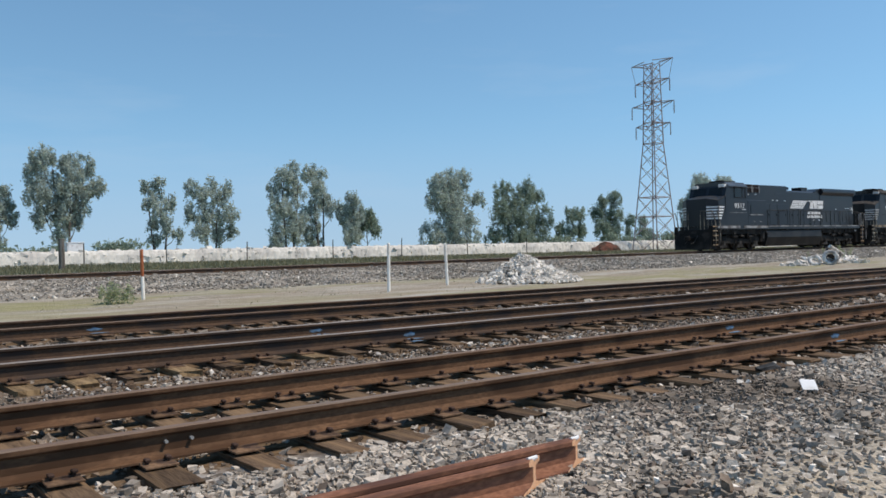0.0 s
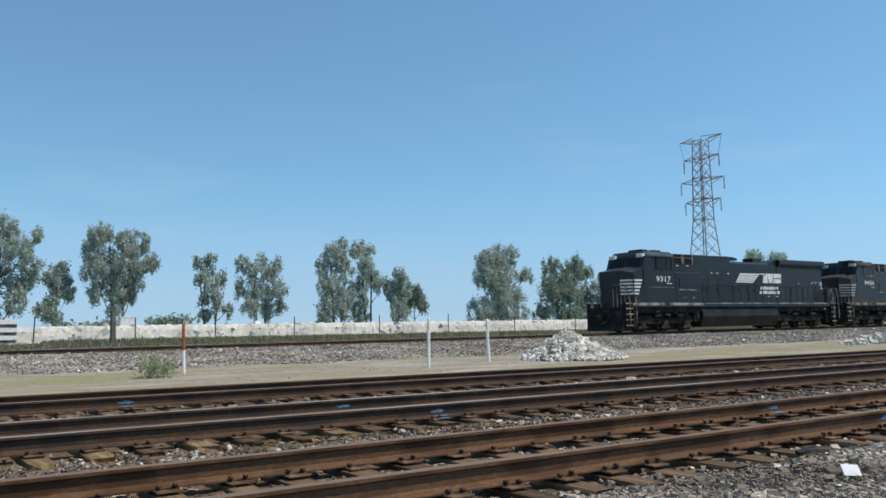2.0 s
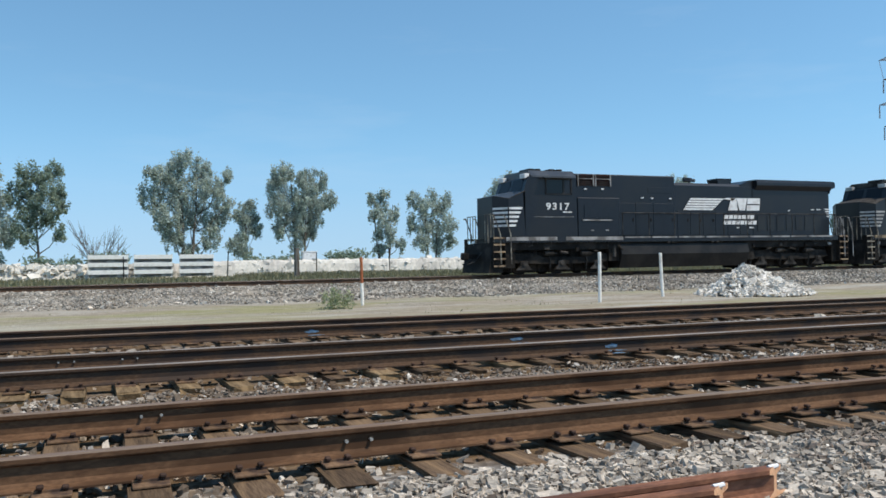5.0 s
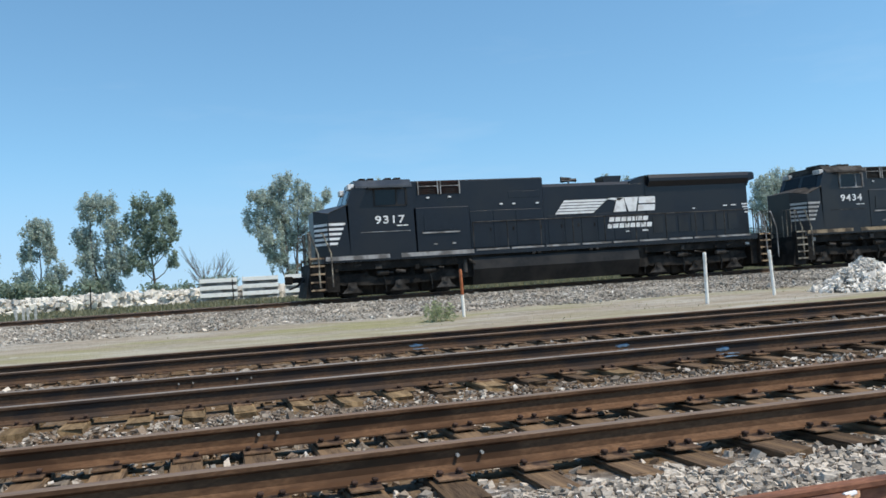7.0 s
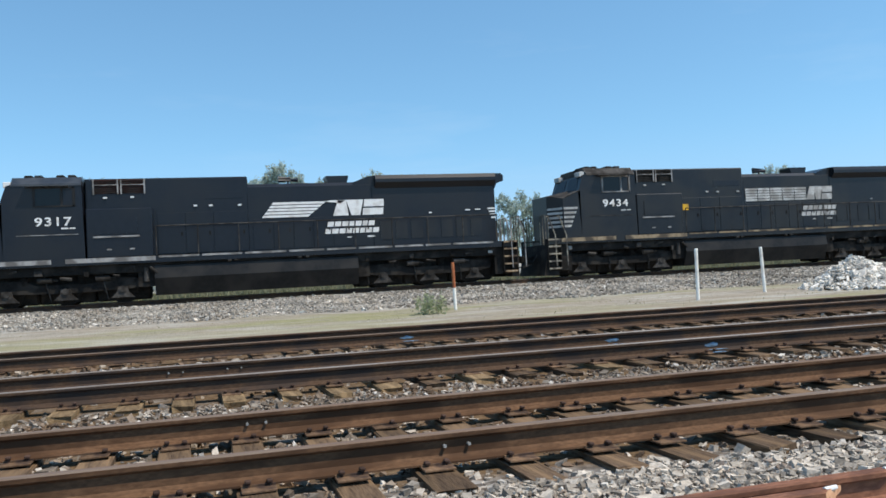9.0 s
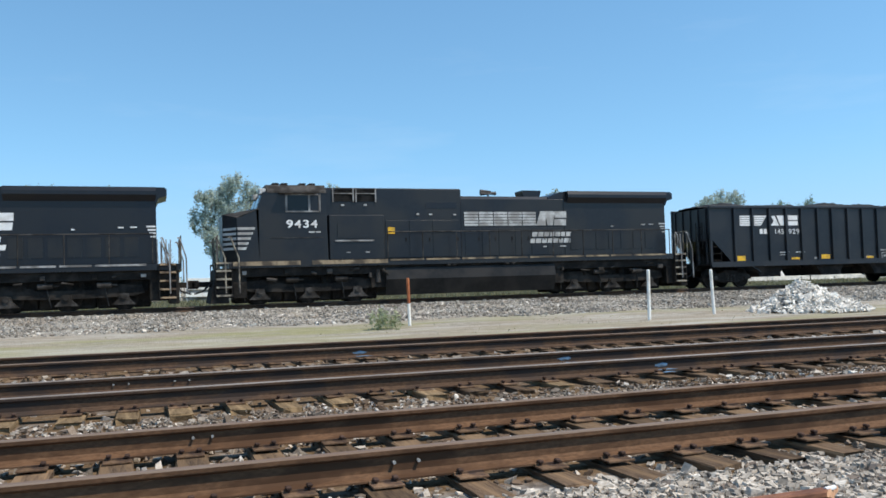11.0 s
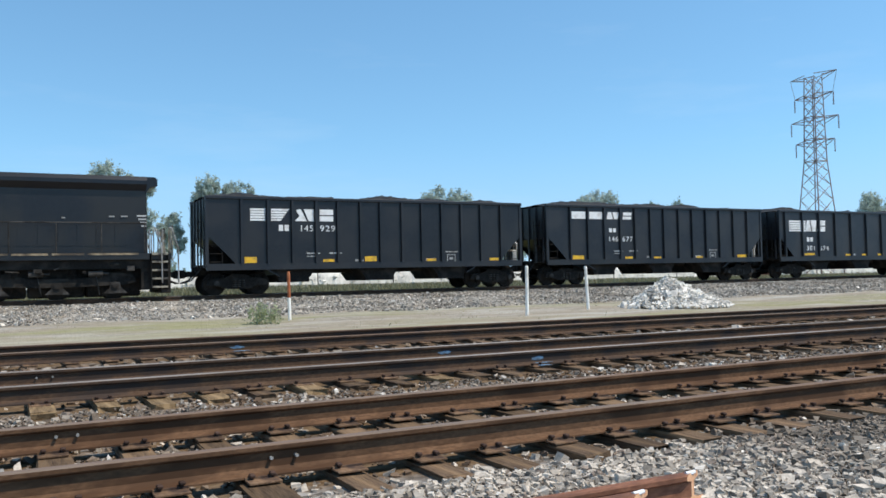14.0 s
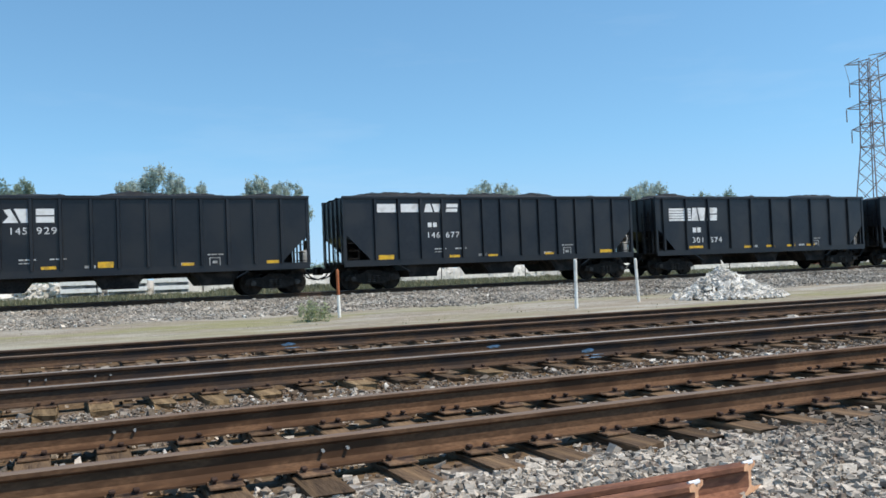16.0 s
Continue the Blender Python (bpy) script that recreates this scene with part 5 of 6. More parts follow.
    part("side_window", win, M_GLASS, cab_ob, "dark glass side window")
    frame_ = bmesh.new()
    for r in ((3.5, 4.9, 4.34, 4.40), (3.5, 4.9, 3.66, 3.72), (3.5, 3.58, 3.72, 4.34), (4.42, 4.50, 3.72, 4.34), (4.84, 4.92, 3.66, 4.40)):
        box(frame_, r[0], r[1], -1.49, -1.455, r[2], r[3])
    part("window_frame", frame_, M_SILL if old else M_TANK, cab_ob)
    part("sun_visor", boxes((3.25, 4.72, -1.78, -1.46, 4.40, 4.44)), M_DUST if old else M_ROOF, cab_ob, "sun visor over the side window")
    ws = bmesh.new()
    for s in (-1, 1):
        prism(ws, [(0.12 * s, 0), (1.2 * s, 0), (1.1 * s, 0.62), (0.12 * s, 0.62)], "z", 0, 0.012)
    w_ob = part("windshield", ws, M_SCREEN, cab_ob, "two dark glass windshield panes")
    w_ob.matrix_basis = pose(2.385, 0, 3.80, 71, 0, -90)
    hl = bmesh.new()
    box(hl, 2.50, 2.76, -1.34, -0.86, 4.40, 4.62, bevel=0.02)
    box(hl, 2.50, 2.76, 0.86, 1.34, 4.40, 4.62, bevel=0.02)
    pieces("number_board", hl, M_GREYW if old else M_WHITE, cab_ob, "pale number board over the windshield")
    lettering("road_number", number, 0.33, (3.53, -1.464, 3.02 if old else 2.95), M_WHITE, L, width=1.25, bold=0.02)
    bars(L, "small_print", 4.42, 2.83, (0.24, 0.2), 0.05, 0.04, -1.466, white)
    # hood behind the cab
    hood = bmesh.new()
    box(hood, 5.2, 11.2, -1.0, 1.0, 1.70, 4.72, bevel=0.05)
    part("auxiliary_hood", hood, paint, L)
    hood = bmesh.new()
    prism(hood, [(-0.95, 1.70), (-0.95, 4.28), (-0.80, 4.42), (0.80, 4.42), (0.95, 4.28), (0.95, 1.70)], "x", 11.2, 16.2)
    part("engine_hood", hood, paint, L)
    part("blower_box", boxes((5.25, 7.6, -1.42, -0.98, 1.70, 3.55), bevel=0.03), paint, L)
    doors = [(7.75, 8.75), (8.8, 9.8), (9.85, 11.1), (11.35, 12.1), (12.15, 12.9), (12.95, 13.7), (13.75, 14.5), (14.55, 15.3), (15.35, 16.1)]
    for a, b in doors:
        bm = bmesh.new()
        yy = -1.0 if a < 11.2 else -0.95
        box(bm, a, b, yy - 0.018, yy + 0.01, 1.78, 3.35 if a < 11 else 3.0, bevel=0.008)
        d = part("hood_door", bm, paint, L)
        bm = bmesh.new()
        box(bm, b - 0.14, b - 0.08, yy - 0.045, yy - 0.018, 2.45, 2.6)
        part("latch", bm, M_GRIME, d)
    # air intake behind the cab: two framed screens over louvres
    g = bmesh.new()
    box(g, 5.50, 7.36, -1.012, -1.0, 4.14, 4.69)
    part("intake_back", g, M_GRIME if old else M_REDSCREEN, L, "" if old else "red-brown intake screen")
    g = bmesh.new()
    for k in range(7):
        box(g, 5.50, 7.36, -1.04, -1.013, 4.17 + k * 0.075, 4.195 + k * 0.075)
    pieces("louvre", g, M_GRIME, L)
    for x0, x1 in ((5.52, 6.38), (6.50, 7.34)):
        g = bmesh.new()
        for x in (x0, x1):
            box(g, x - 0.025, x + 0.025, -1.075, -1.04, 4.12, 4.70)
        box(g, x0, x1, -1.07, -1.045, 4.46, 4.495)
        part("grille_guard", g, M_SILL, L, "pale frame over the air intake")
    part("vent_panel", boxes((9.56, 10.98, -1.012, -0.99, 3.86, 4.14), bevel=0.004), M_BLACK, L, "dark vent panel")
    gl = bmesh.new()
    for x, z in ((5.86, 3.96), (6.82, 3.97), (7.28, 3.42), (9.12, 3.58), (9.70, 3.57), (10.80, 3.56)):
        box(gl, x, x + 0.13, -1.06, -1.002, z, z + 0.06)
    for x, z, w in ((18.62, 3.02, 0.12), (20.25, 3.09, 0.2), (20.68, 3.10, 0.24)):
        box(gl, x, x + w, -1.02, -0.982, z, z + 0.05)
    pieces("grab_iron", gl, white, L, "small pale grab irons and lights")
    ledge = bmesh.new()
    box(ledge, 5.49, 7.13, -1.47, -1.42, 2.46, 2.52)
    box(ledge, 5.95, 6.12, -1.45, -1.42, 1.98, 2.04)
    box(ledge, 6.76, 6.93, -1.45, -1.42, 1.98, 2.04)
    pieces("box_ledge", ledge, M_SILL, L, "pale ledge on the side box")
    part("box_recess", boxes((5.6, 7.05, -1.445, -1.40, 2.6, 3.2)), paint, L, "raised louvred panel")
    # sunlit highlights along the side, put in as thin pale strips
    glints = bmesh.new()
    box(glints, 8.75, 11.15, -1.045, -1.0, 2.86, 2.885)
    box(glints, 2.9, 4.99, -1.478, -1.45, 2.615, 2.64)
    pieces("highlight_strip", glints, M_DUST if old else M_SILL, L)
    # roof gear
    st = bmesh.new()
    prism(st, [(14.5, 4.42), (15.28, 4.42), (15.36, 4.68), (15.36, 4.75), (14.42, 4.75), (14.42, 4.68)], "y", -0.4, 0.4)
    part("exhaust_stack", st, M_BLACK, L, "boxy exhaust stack on the hood roof")
    hn = bmesh.new()
    tube(hn, (12.9, 0, 4.42), (12.9, 0, 4.62), 0.04, seg=6)
    for s, z in ((-1, 4.62), (1, 4.66), (-1, 4.72)):
        tube(hn, (12.9 - s * 0.1, 0.1 * s, z), (12.9 + s * 0.42, 0.1 * s, z), 0.035, 0.09, seg=8)
    part("horn", hn, M_BLACK, L, "cluster of air horns")
    # radiator with its overhanging top
    rad = bmesh.new()
    box(rad, 16.2, 21.62, -0.98, 0.98, 1.70, 4.20, bevel=0.03)
    part("radiator_cab", rad, paint, L)
    fl = bmesh.new()
    prism(fl, [(-0.98, 4.12), (-1.18, 4.36), (-1.18, 4.50), (-1.12, 4.66), (1.12, 4.66), (1.18, 4.50), (1.18, 4.36), (0.98, 4.12)], "x", 16.35, 21.62)
    prism(fl, [(15.45, 4.40), (16.05, 4.62), (16.36, 4.665), (16.36, 4.10), (15.45, 4.10)], "y", -0.94, 0.94)
    part("radiator_top", fl, M_BLACK, L, "flared overhanging radiator top")
    ov = bmesh.new()
    prism(ov, [(21.60, 4.00), (21.72, 4.24), (22.02, 4.32), (22.02, 4.58), (21.92, 4.66), (21.60, 4.66)], "y", -1.04, 1.04)
    part("radiator_overhang", ov, M_BLACK, L)
    sl = bmesh.new()
    for k in range(7):
        box(sl, 16.5 + k * 0.66, 17.0 + k * 0.66, -1.0, -0.975, 2.0, 2.75)
    pieces("screen_panel", sl, M_BLACKD, L, "row of dusty screen panels")
    es = bmesh.new()
    for k in range(4):
        box(es, 21.622, 21.63, -0.9, -0.3, 3.05 - k * 0.2, 3.15 - k * 0.2)
        box(es, 21.26 + k * 0.05, 21.60, -0.99, -0.982, 3.12 - k * 0.13, 3.18 - k * 0.13)
    pieces("end_stripe", es, white, L)
    # handrails
    def rail_run(pts, posts, r=0.022):
        bm = bmesh.new()
        for a, b in zip(pts, pts[1:]):
            tube(bm, a, b, r, seg=6)
        for x, z0, z1 in posts:
            tube(bm, (x, pts[0][1], z0), (x, pts[0][1], z1), r, seg=6)
        return bm
    for s in (-1, 1):
        # the long handrail is pale because the sun on it is in the colour
        part("handrail", rail_run([(7.7, s * 1.47, 2.84), (21.5, s * 1.47, 2.84)], [(7.7 + 1.53 * k, 1.7, 2.84) for k in range(10)]), M_DUST, L)
        # stair rails that lean towards the platform's end
        for x in (0.72, 1.24):
            part("front_handrail", rail_run([(x, s * 1.53, 2.66), (x + 0.1, s * 1.53, 2.68), (x + 0.40, s * 1.53, 1.85), (x + 0.42, s * 1.53, 0.5)], [], 0.03), M_STEPG if not old else step_mat, L, "bent grab rail beside the front steps")
        for x in (21.75, 22.36):
            part("rear_handrail", rail_run([(x, s * 1.53, 2.66), (x + 0.08, s * 1.53, 2.68), (x + 0.32, s * 1.53, 1.9), (x + 0.34, s * 1.53, 0.55)], [], 0.028), M_SILL, L, "bent grab rail beside the rear steps")
        for k in range(4):
            bm = bmesh.new()
            tube(bm, (21.64 + k * 0.16, s * 1.42, 1.7), (21.64 + k * 0.16, s * 1.42, 2.62), 0.024, seg=6)
            part("rear_pale", bm, M_SILL, L, "pale upright of the rear platform railing")
    for x in (0.86, 22.5):
        for s in (-1, 1):
            er = bmesh.new()
            for y in (0.5, 0.8, 1.1, 1.4):
                tube(er, (x, s * y, 1.4), (x, s * y, 2.75), 0.02, seg=6)
            tube(er, (x, s * 0.48, 2.75), (x, s * 1.42, 2.75), 0.022, seg=6)
            part("end_railing", er, M_STEPG, L)
    # fuel tank with its pale top edge
    tk = bmesh.new()
    prism(tk, [(-1.50, 0.86), (-1.42, 1.33), (-1.30, 1.38), (1.30, 1.38), (1.42, 1.33), (1.50, 0.86), (1.25, 0.20), (-1.25, 0.20)], "x", 7.6, 15.42)
    part("fuel_tank", tk, M_TANK, L, "long angular steel fuel tank")
    ar = bmesh.new()
    tube(ar, (7.3, -1.3, 1.28), (7.3, -1.3, 0.75), 0.10, seg=10)
    tube(ar, (7.45, -1.45, 1.30), (7.7, -1.45, 1.05), 0.05, seg=6)
    for x in (10.3, 10.55, 13.0, 13.3):
        tube(ar, (x, -1.47, 1.42), (x + 0.14, -1.47, 1.42), 0.05, seg=8)
    pieces("air_filter", ar, M_DUST, L, "pale filters and fittings over the tank")
    # trucks
    for c in (4.45, 18.45):
        t = bmesh.new()
        prism(t, [(c - 2.75, 0.62), (c - 2.6, 0.92), (c - 1.5, 1.0), (c - 1.0, 0.78), (c + 1.0, 0.78), (c + 1.5, 1.0), (c + 2.6, 0.92), (c + 2.75, 0.62), (c + 2.3, 0.52), (c + 0.7, 0.46), (c - 0.7, 0.46), (c - 2.3, 0.52)], "y", -1.18, -0.98)
        prism(t, [(c - 2.75, 0.62), (c - 2.6, 0.92), (c + 2.6, 0.92), (c + 2.75, 0.62), (c + 2.3, 0.52), (c - 2.3, 0.52)], "y", 0.98, 1.18)
        tr = part("truck", t, M_GRIME, L, "dark three-axle truck frame")
        for k in (-1.98, 0.0, 1.98):
            bm = bmesh.new()
            prism(bm, [(c + k - 0.42, 0.20), (c + k + 0.42, 0.20), (c + k + 0.2, 0.42), (c + k + 0.16, 0.62), (c + k - 0.16, 0.62), (c + k - 0.2, 0.42)], "y", -1.26, -1.17)
            part("axle_box", bm, M_DUST, tr, "dusty axle box with a flared foot")
            bm = bmesh.new()
            tube(bm, (c + k, -1.27, 0.52), (c + k, -1.31, 0.52), 0.12, seg=12)
            part("axle_cap", bm, M_DUST, tr)
            wheelset(L, c + k, 0.52)
        for k in (-0.95, 1.05):
            bm = bmesh.new()
            tube(bm, (c + k, -1.24, 0.95), (c + k + 0.5, -1.24, 0.95), 0.1, seg=10)
            tube(bm, (c + k + 0.5, -1.24, 0.95), (c + k + 0.7, -1.24, 0.95), 0.035, seg=6)
            part("brake_cylinder", bm, M_DUST, tr)
        for k in (-1.4, 0.55):
            bm = bmesh.new()
            for q in range(5):
                tube(bm, (c + k, -1.1, 0.82 + q * 0.06), (c + k, -1.1, 0.85 + q * 0.06), 0.13, seg=10)
            part("spring", bm, M_GRIME, tr)
    # pipes, sand hoses and brackets between the walkway and the trucks
    rnd = random.Random(int(number))
    for c in (4.45, 18.45):
        for k in range(7):
            bm = bmesh.new()
            x = c - 2.6 + k * 0.85 + rnd.uniform(-0.15, 0.15)
            z = rnd.uniform(1.0, 1.3)
            if k % 2:
                tube(bm, (x, -1.36, z), (x + rnd.uniform(0.2, 0.5), -1.36, z + rnd.uniform(-0.1, 0.1)), rnd.uniform(0.03, 0.07), seg=8)
                part("air_pipe", bm, M_DUST, L)
            else:
                box(bm, x, x + rnd.uniform(0.1, 0.3), -1.42, -1.3, z - 0.08, z + rnd.uniform(0.02, 0.12), bevel=0.015)
                # the white ones are glints at the trucks, put in as colour
                part("bracket_glint", bm, rnd.choice((M_DUST, M_GRIME, M_GREYW)), L)
        for k in (-2.75, -0.72, 1.25):
            bm = bmesh.new()
            tube(bm, (c + k, -1.2, 1.15), (c + k + 0.12, -1.22, 0.6), 0.022, seg=6)
            tube(bm, (c + k + 0.12, -1.22, 0.6), (c + k + 0.2, -1.0, 0.16), 0.022, seg=6)
            part("sand_hose", bm, M_TYREB, L)
    emblem(L, 11.7 if not old else 11.33, 3.04 if not old else 3.10, 5.0, 0.64, -0.985, old, white)
    nx = 14.46 if old else 14.2
    bars(L, "name_bars", nx + 0.1, 2.60, (0.25, 0.25, 0.25, 0.2, 0.25, 0.2, 0.25), 0.2, 0.05, -0.985, white, 0.04)
    bars(L, "name_bars", nx, 2.31, (0.22, 0.26, 0.24, 0.22, 0.24, 0.2, 0.24, 0.25), 0.2, 0.05, -0.985, white, 0.04)
    bars(L, "small_print", 15.1, 2.12, (0.18,), 0.05, 0.1, -0.985, white)
    bars(L, "small_print", 15.95, 2.12, (0.3,), 0.06, 0.1, -0.985, white)
    if old:
        part("sticker", boxes((7.85, 8.15, -1.035, -1.022, 2.78, 3.06)), M_YELLOW, L, "square yellow sticker")
    coupler(L, 0.05, 1)
    coupler(L, 22.9, -1)
    return L


LOCO_1 = locomotive("9317", M_BLACK, M_SILL, M_WHITE, M_STEP, False, "black freight locomotive with white stripes, leading the coal train")
LOCO_2 = locomotive("9434", M_BLACKD, M_SILLT, M_GREYW, M_STEPG, True, "dusty black freight locomotive with faded white lettering")

CAR_LEN = 16.2


def hopper_car(kind, label, seed):
    """An open-top hopper; z from the rail top, couplers at x = 0 and CAR_LEN."""
    rnd = random.Random(seed)
    C = empty("hopper_car", label=label, category="hopper car", group="coal hopper cars")
    x0, x1, z0, z1, hw = 0.75, CAR_LEN - 0.75, 1.12, 3.86, 1.5
    # side sheets, cut away at the lower corners
    cut = 1.25
    ribs = [2.14, 3.22, 4.25, 5.27, 6.23, 7.26, 8.19, 9.22, 10.19, 11.19, 12.2, 13.24, 14.32] if kind != 2 else [1.2 + 1.45 * k for k in range(10)]
    for s in (-1, 1):
        bm = bmesh.new()
        prism(bm, [(x0 + cut, z0), (x1 - cut, z0), (x1 - cut + 0.3, z0 + 0.35), (x1, z0 + 1.3), (x1, z1), (x0, z1), (x0, z0 + 1.3), (x0 + cut - 0.3, z0 + 0.35)], "y", s * hw - 0.03, s * hw + 0.03)
        part("side_sheet", bm, M_CARBLACK, C)
        bm = bmesh.new()
        box(bm, x0 - 0.04, x1 + 0.04, s * hw - 0.11, s * hw + 0.07, z1 - 0.03, z1 + 0.10, bevel=0.02)
        part("top_chord", bm, M_CARBLACK, C)
        bm = bmesh.new()
        box(bm, x0, x1, s * hw - 0.08, s * hw + 0.05, z0 - 0.13, z0 + 0.13)
        part("side_sill", bm, M_CARBLACK, C)
        for x in ribs:
            bm = bmesh.new()
            prism(bm, [(x - 0.07, s * (hw + 0.03)), (x + 0.07, s * (hw + 0.03)), (x + 0.045, s * (hw + 0.13)), (x - 0.045, s * (hw + 0.13))], "z", z0 + 0.13, z1 - 0.03)
            part("rib", bm, M_CARBLACK, C)
        for x in (x0 + 0.03, x1 - 0.03):
            part("corner_post", boxes((x - 0.06, x + 0.06, s * hw - 0.06, s * hw + 0.05, z0, z1)), M_CARBLACK, C)
    # sloping end sheets and end walls
    for xa, xb in ((x0, x0 + cut + 1.7), (x1, x1 - cut - 1.7)):
        bm = bmesh.new()
        prism(bm, [(xa, 2.35), (xb, 0.75), (xb, 0.70), (xa, 2.28)], "y", -1.47, 1.47)
        part("slope_sheet", bm, M_CARBLACK, C)
        d = 0.03 if xa < 8 else -0.03
        part("end_sheet", boxes((min(xa, xa + d), max(xa, xa + d), -1.47, 1.47, 2.3, z1)), M_CARBLACK, C)
        for k in range(5):
            part("end_rib", boxes((xa - 0.06 if d > 0 else xa, xa if d > 0 else xa + 0.06, -1.3 + k * 0.62, -1.2 + k * 0.62, z0, z1)), M_CARBLACK, C)
        lad = bmesh.new()
        e = xa + (0.16 if d > 0 else -0.16)
        f = xa + (0.62 if d > 0 else -0.62)
        for k in range(5):
            tube(lad, (e, -1.5, z0 + 0.2 + k * 0.33), (f, -1.5, z0 + 0.2 + k * 0.33), 0.016, seg=5)
        tube(lad, (f, -1.5, z0), (f, -1.5, z0 + 1.7), 0.02, seg=5)
        part("ladder", lad, M_GRIME, C)
        # added dark panel that stands in for the shade inside the car end
        lo, hi = sorted((xa + d * 12, xa + d * 62))
        part("end_shade_panel", boxes((lo, hi, -0.06, 0.06, 0.9, 2.1)), M_GRIME, C)
        part("end_platform", boxes((min(xa, xa + d * 55), max(xa, xa + d * 55), -1.45, 1.45, z0 - 0.02, z0 + 0.05)), M_GRIME, C)
    g = bmesh.new()
    tube(g, (0.62, -1.1, 1.0), (0.62, -1.1, 3.2), 0.02, seg=5)
    tube(g, (0.62, -0.6, 1.0), (0.62, -0.6, 3.2), 0.02, seg=5)
    for k in range(6):
        tube(g, (0.62, -1.1, 1.3 + k * 0.33), (0.62, -0.6, 1.3 + k * 0.33), 0.015, seg=5)
    part("end_ladder", g, M_GRIME, C)
    bw = bmesh.new()
    tube(bw, (CAR_LEN - 0.66, -0.7, 1.9), (CAR_LEN - 0.58, -0.7, 1.9), 0.28, seg=16)
    box(bw, CAR_LEN - 0.9, CAR_LEN - 0.66, -1.0, -0.4, 1.2, 1.75, bevel=0.03)
    part("brake_gear", bw, M_GREYW, C, "pale hand-brake wheel and reservoir at the car end")
    # centre sill, hopper chutes
    part("centre_sill", boxes((0.6, CAR_LEN - 0.6, -0.25, 0.25, 0.82, 1.14)), M_GRIME, C)
    for c in (4.35, 8.2, 11.75):
        bm = bmesh.new()
        prism(bm, [(c - 1.05, 1.14), (c + 1.05, 1.14), (c + 0.55, 0.46), (c - 0.55, 0.46)], "y", -1.3, 1.3)
        ch = part("hopper_chute", bm, M_GRIME, C)
        part("chute_gate", boxes((c - 0.66, c + 0.66, -1.34, -1.30, 0.46, 0.62)), M_GRIME, ch)
    # load
    rng = np.random.default_rng(seed)
    nx, ny = 90, 12
    X, Y = np.meshgrid(np.linspace(x0 + 0.05, x1 - 0.05, nx), np.linspace(-1.44, 1.44, ny))
    H = np.zeros_like(X)
    for k in range(5):
        cx = x0 + 1.6 + k * 2.9 + rng.uniform(-0.6, 0.6)
        H += rng.uniform(0.18, 0.36) * np.exp(-((X - cx) / rng.uniform(1.0, 1.9)) ** 2)
    H = H * np.clip(1.25 - (Y / 1.5) ** 2 * 1.2, 0, 1) + rng.normal(0, 0.02, X.shape)
    v = np.stack([X.ravel(), Y.ravel(), (z1 - 0.02 + H).ravel()], 1)
    i = (np.arange(ny - 1)[:, None] * nx + np.arange(nx - 1)[None]).ravel()
    top = raw_mesh("coal_load", v, np.stack([i, i + 1, i + nx + 1, i + nx], 1), [M_COAL], smooth=True)
    part("coal_load", top, None, C, "heaped black coal showing above the rim")
    # trucks
    for c in (2.1, CAR_LEN - 2.1):
        bm = bmesh.new()
        for s in (-1, 1):
            prism(bm, [(c - 1.25, 0.40), (c - 1.15, 0.62), (c - 0.5, 0.70), (c - 0.3, 0.82), (c + 0.3, 0.82), (c + 0.5, 0.70), (c + 1.15, 0.62), (c + 1.25, 0.40), (c + 0.8, 0.36), (c + 0.4, 0.24), (c - 0.4, 0.24), (c - 0.8, 0.36)], "y", s * 1.08 - 0.08, s * 1.08 + 0.08)
        box(bm, c - 0.22, c + 0.22, -1.0, 1.0, 0.5, 0.85)
        tr = part("truck", bm, M_GRIME, C, "dark two-axle truck")
        for k in (-0.3, 0.0, 0.3):
            sp = bmesh.new()
            for q in range(4):
                tube(sp, (c + k * 0.6, -1.17, 0.32 + q * 0.08), (c + k * 0.6, -1.17, 0.36 + q * 0.08), 0.075, seg=8)
            part("spring", sp, M_DUST, tr)
        for k in (-0.89, 0.89):
            bm = bmesh.new()
            tube(bm, (c + k, -1.16, 0.47), (c + k, -1.22, 0.47), 0.11, seg=10)
            part("bearing_cap", bm, M_DUST, tr)
            wheelset(C, c + k, 0.46)
    # markings
    y = -hw - 0.036
    p0 = x0 + cut
    if kind == 0:
        bm = bmesh.new()
        stripes(bm, 2.50, 3.12, 2.98, 3.50, 5, y, 0.0, 0.22)
        stripes(bm, 3.36, 4.14, 2.98, 3.50, 5, y, 0.38, 0.22)
        pieces("emblem_bar", bm, M_WHITE, C, "white bars of the emblem")
        bm = bmesh.new()
        a = 4.36
        prism(bm, [(a, 2.98), (a + 0.52, 2.98), (a + 0.26, 3.48), (a + 0.05, 3.44), (a + 0.2, 3.2)], "y", y, y + 0.006)
        prism(bm, [(a + 0.6, 2.98), (a + 0.82, 2.98), (a + 0.82, 3.48), (a + 0.38, 3.48)], "y", y, y + 0.006)
        b = 5.44
        prism(bm, [(b, 2.98), (b + 0.6, 2.98), (b + 0.6, 3.2), (b, 3.2)], "y", y, y + 0.006)
        prism(bm, [(b, 3.25), (b + 0.6, 3.25), (b + 0.6, 3.48), (b, 3.48)], "y", y, y + 0.006)
        pieces("emblem_block", bm, M_WHITE, C, "white blocks of the emblem")
        bars(C, "mark_bars", 3.68, 2.57, (0.18, 0.18), 0.25, 0.06, y, M_WHITE)
        lettering("car_number", "145", 0.25, (4.62, y, 2.56), M_WHITE, C, width=0.52, bold=0.0)
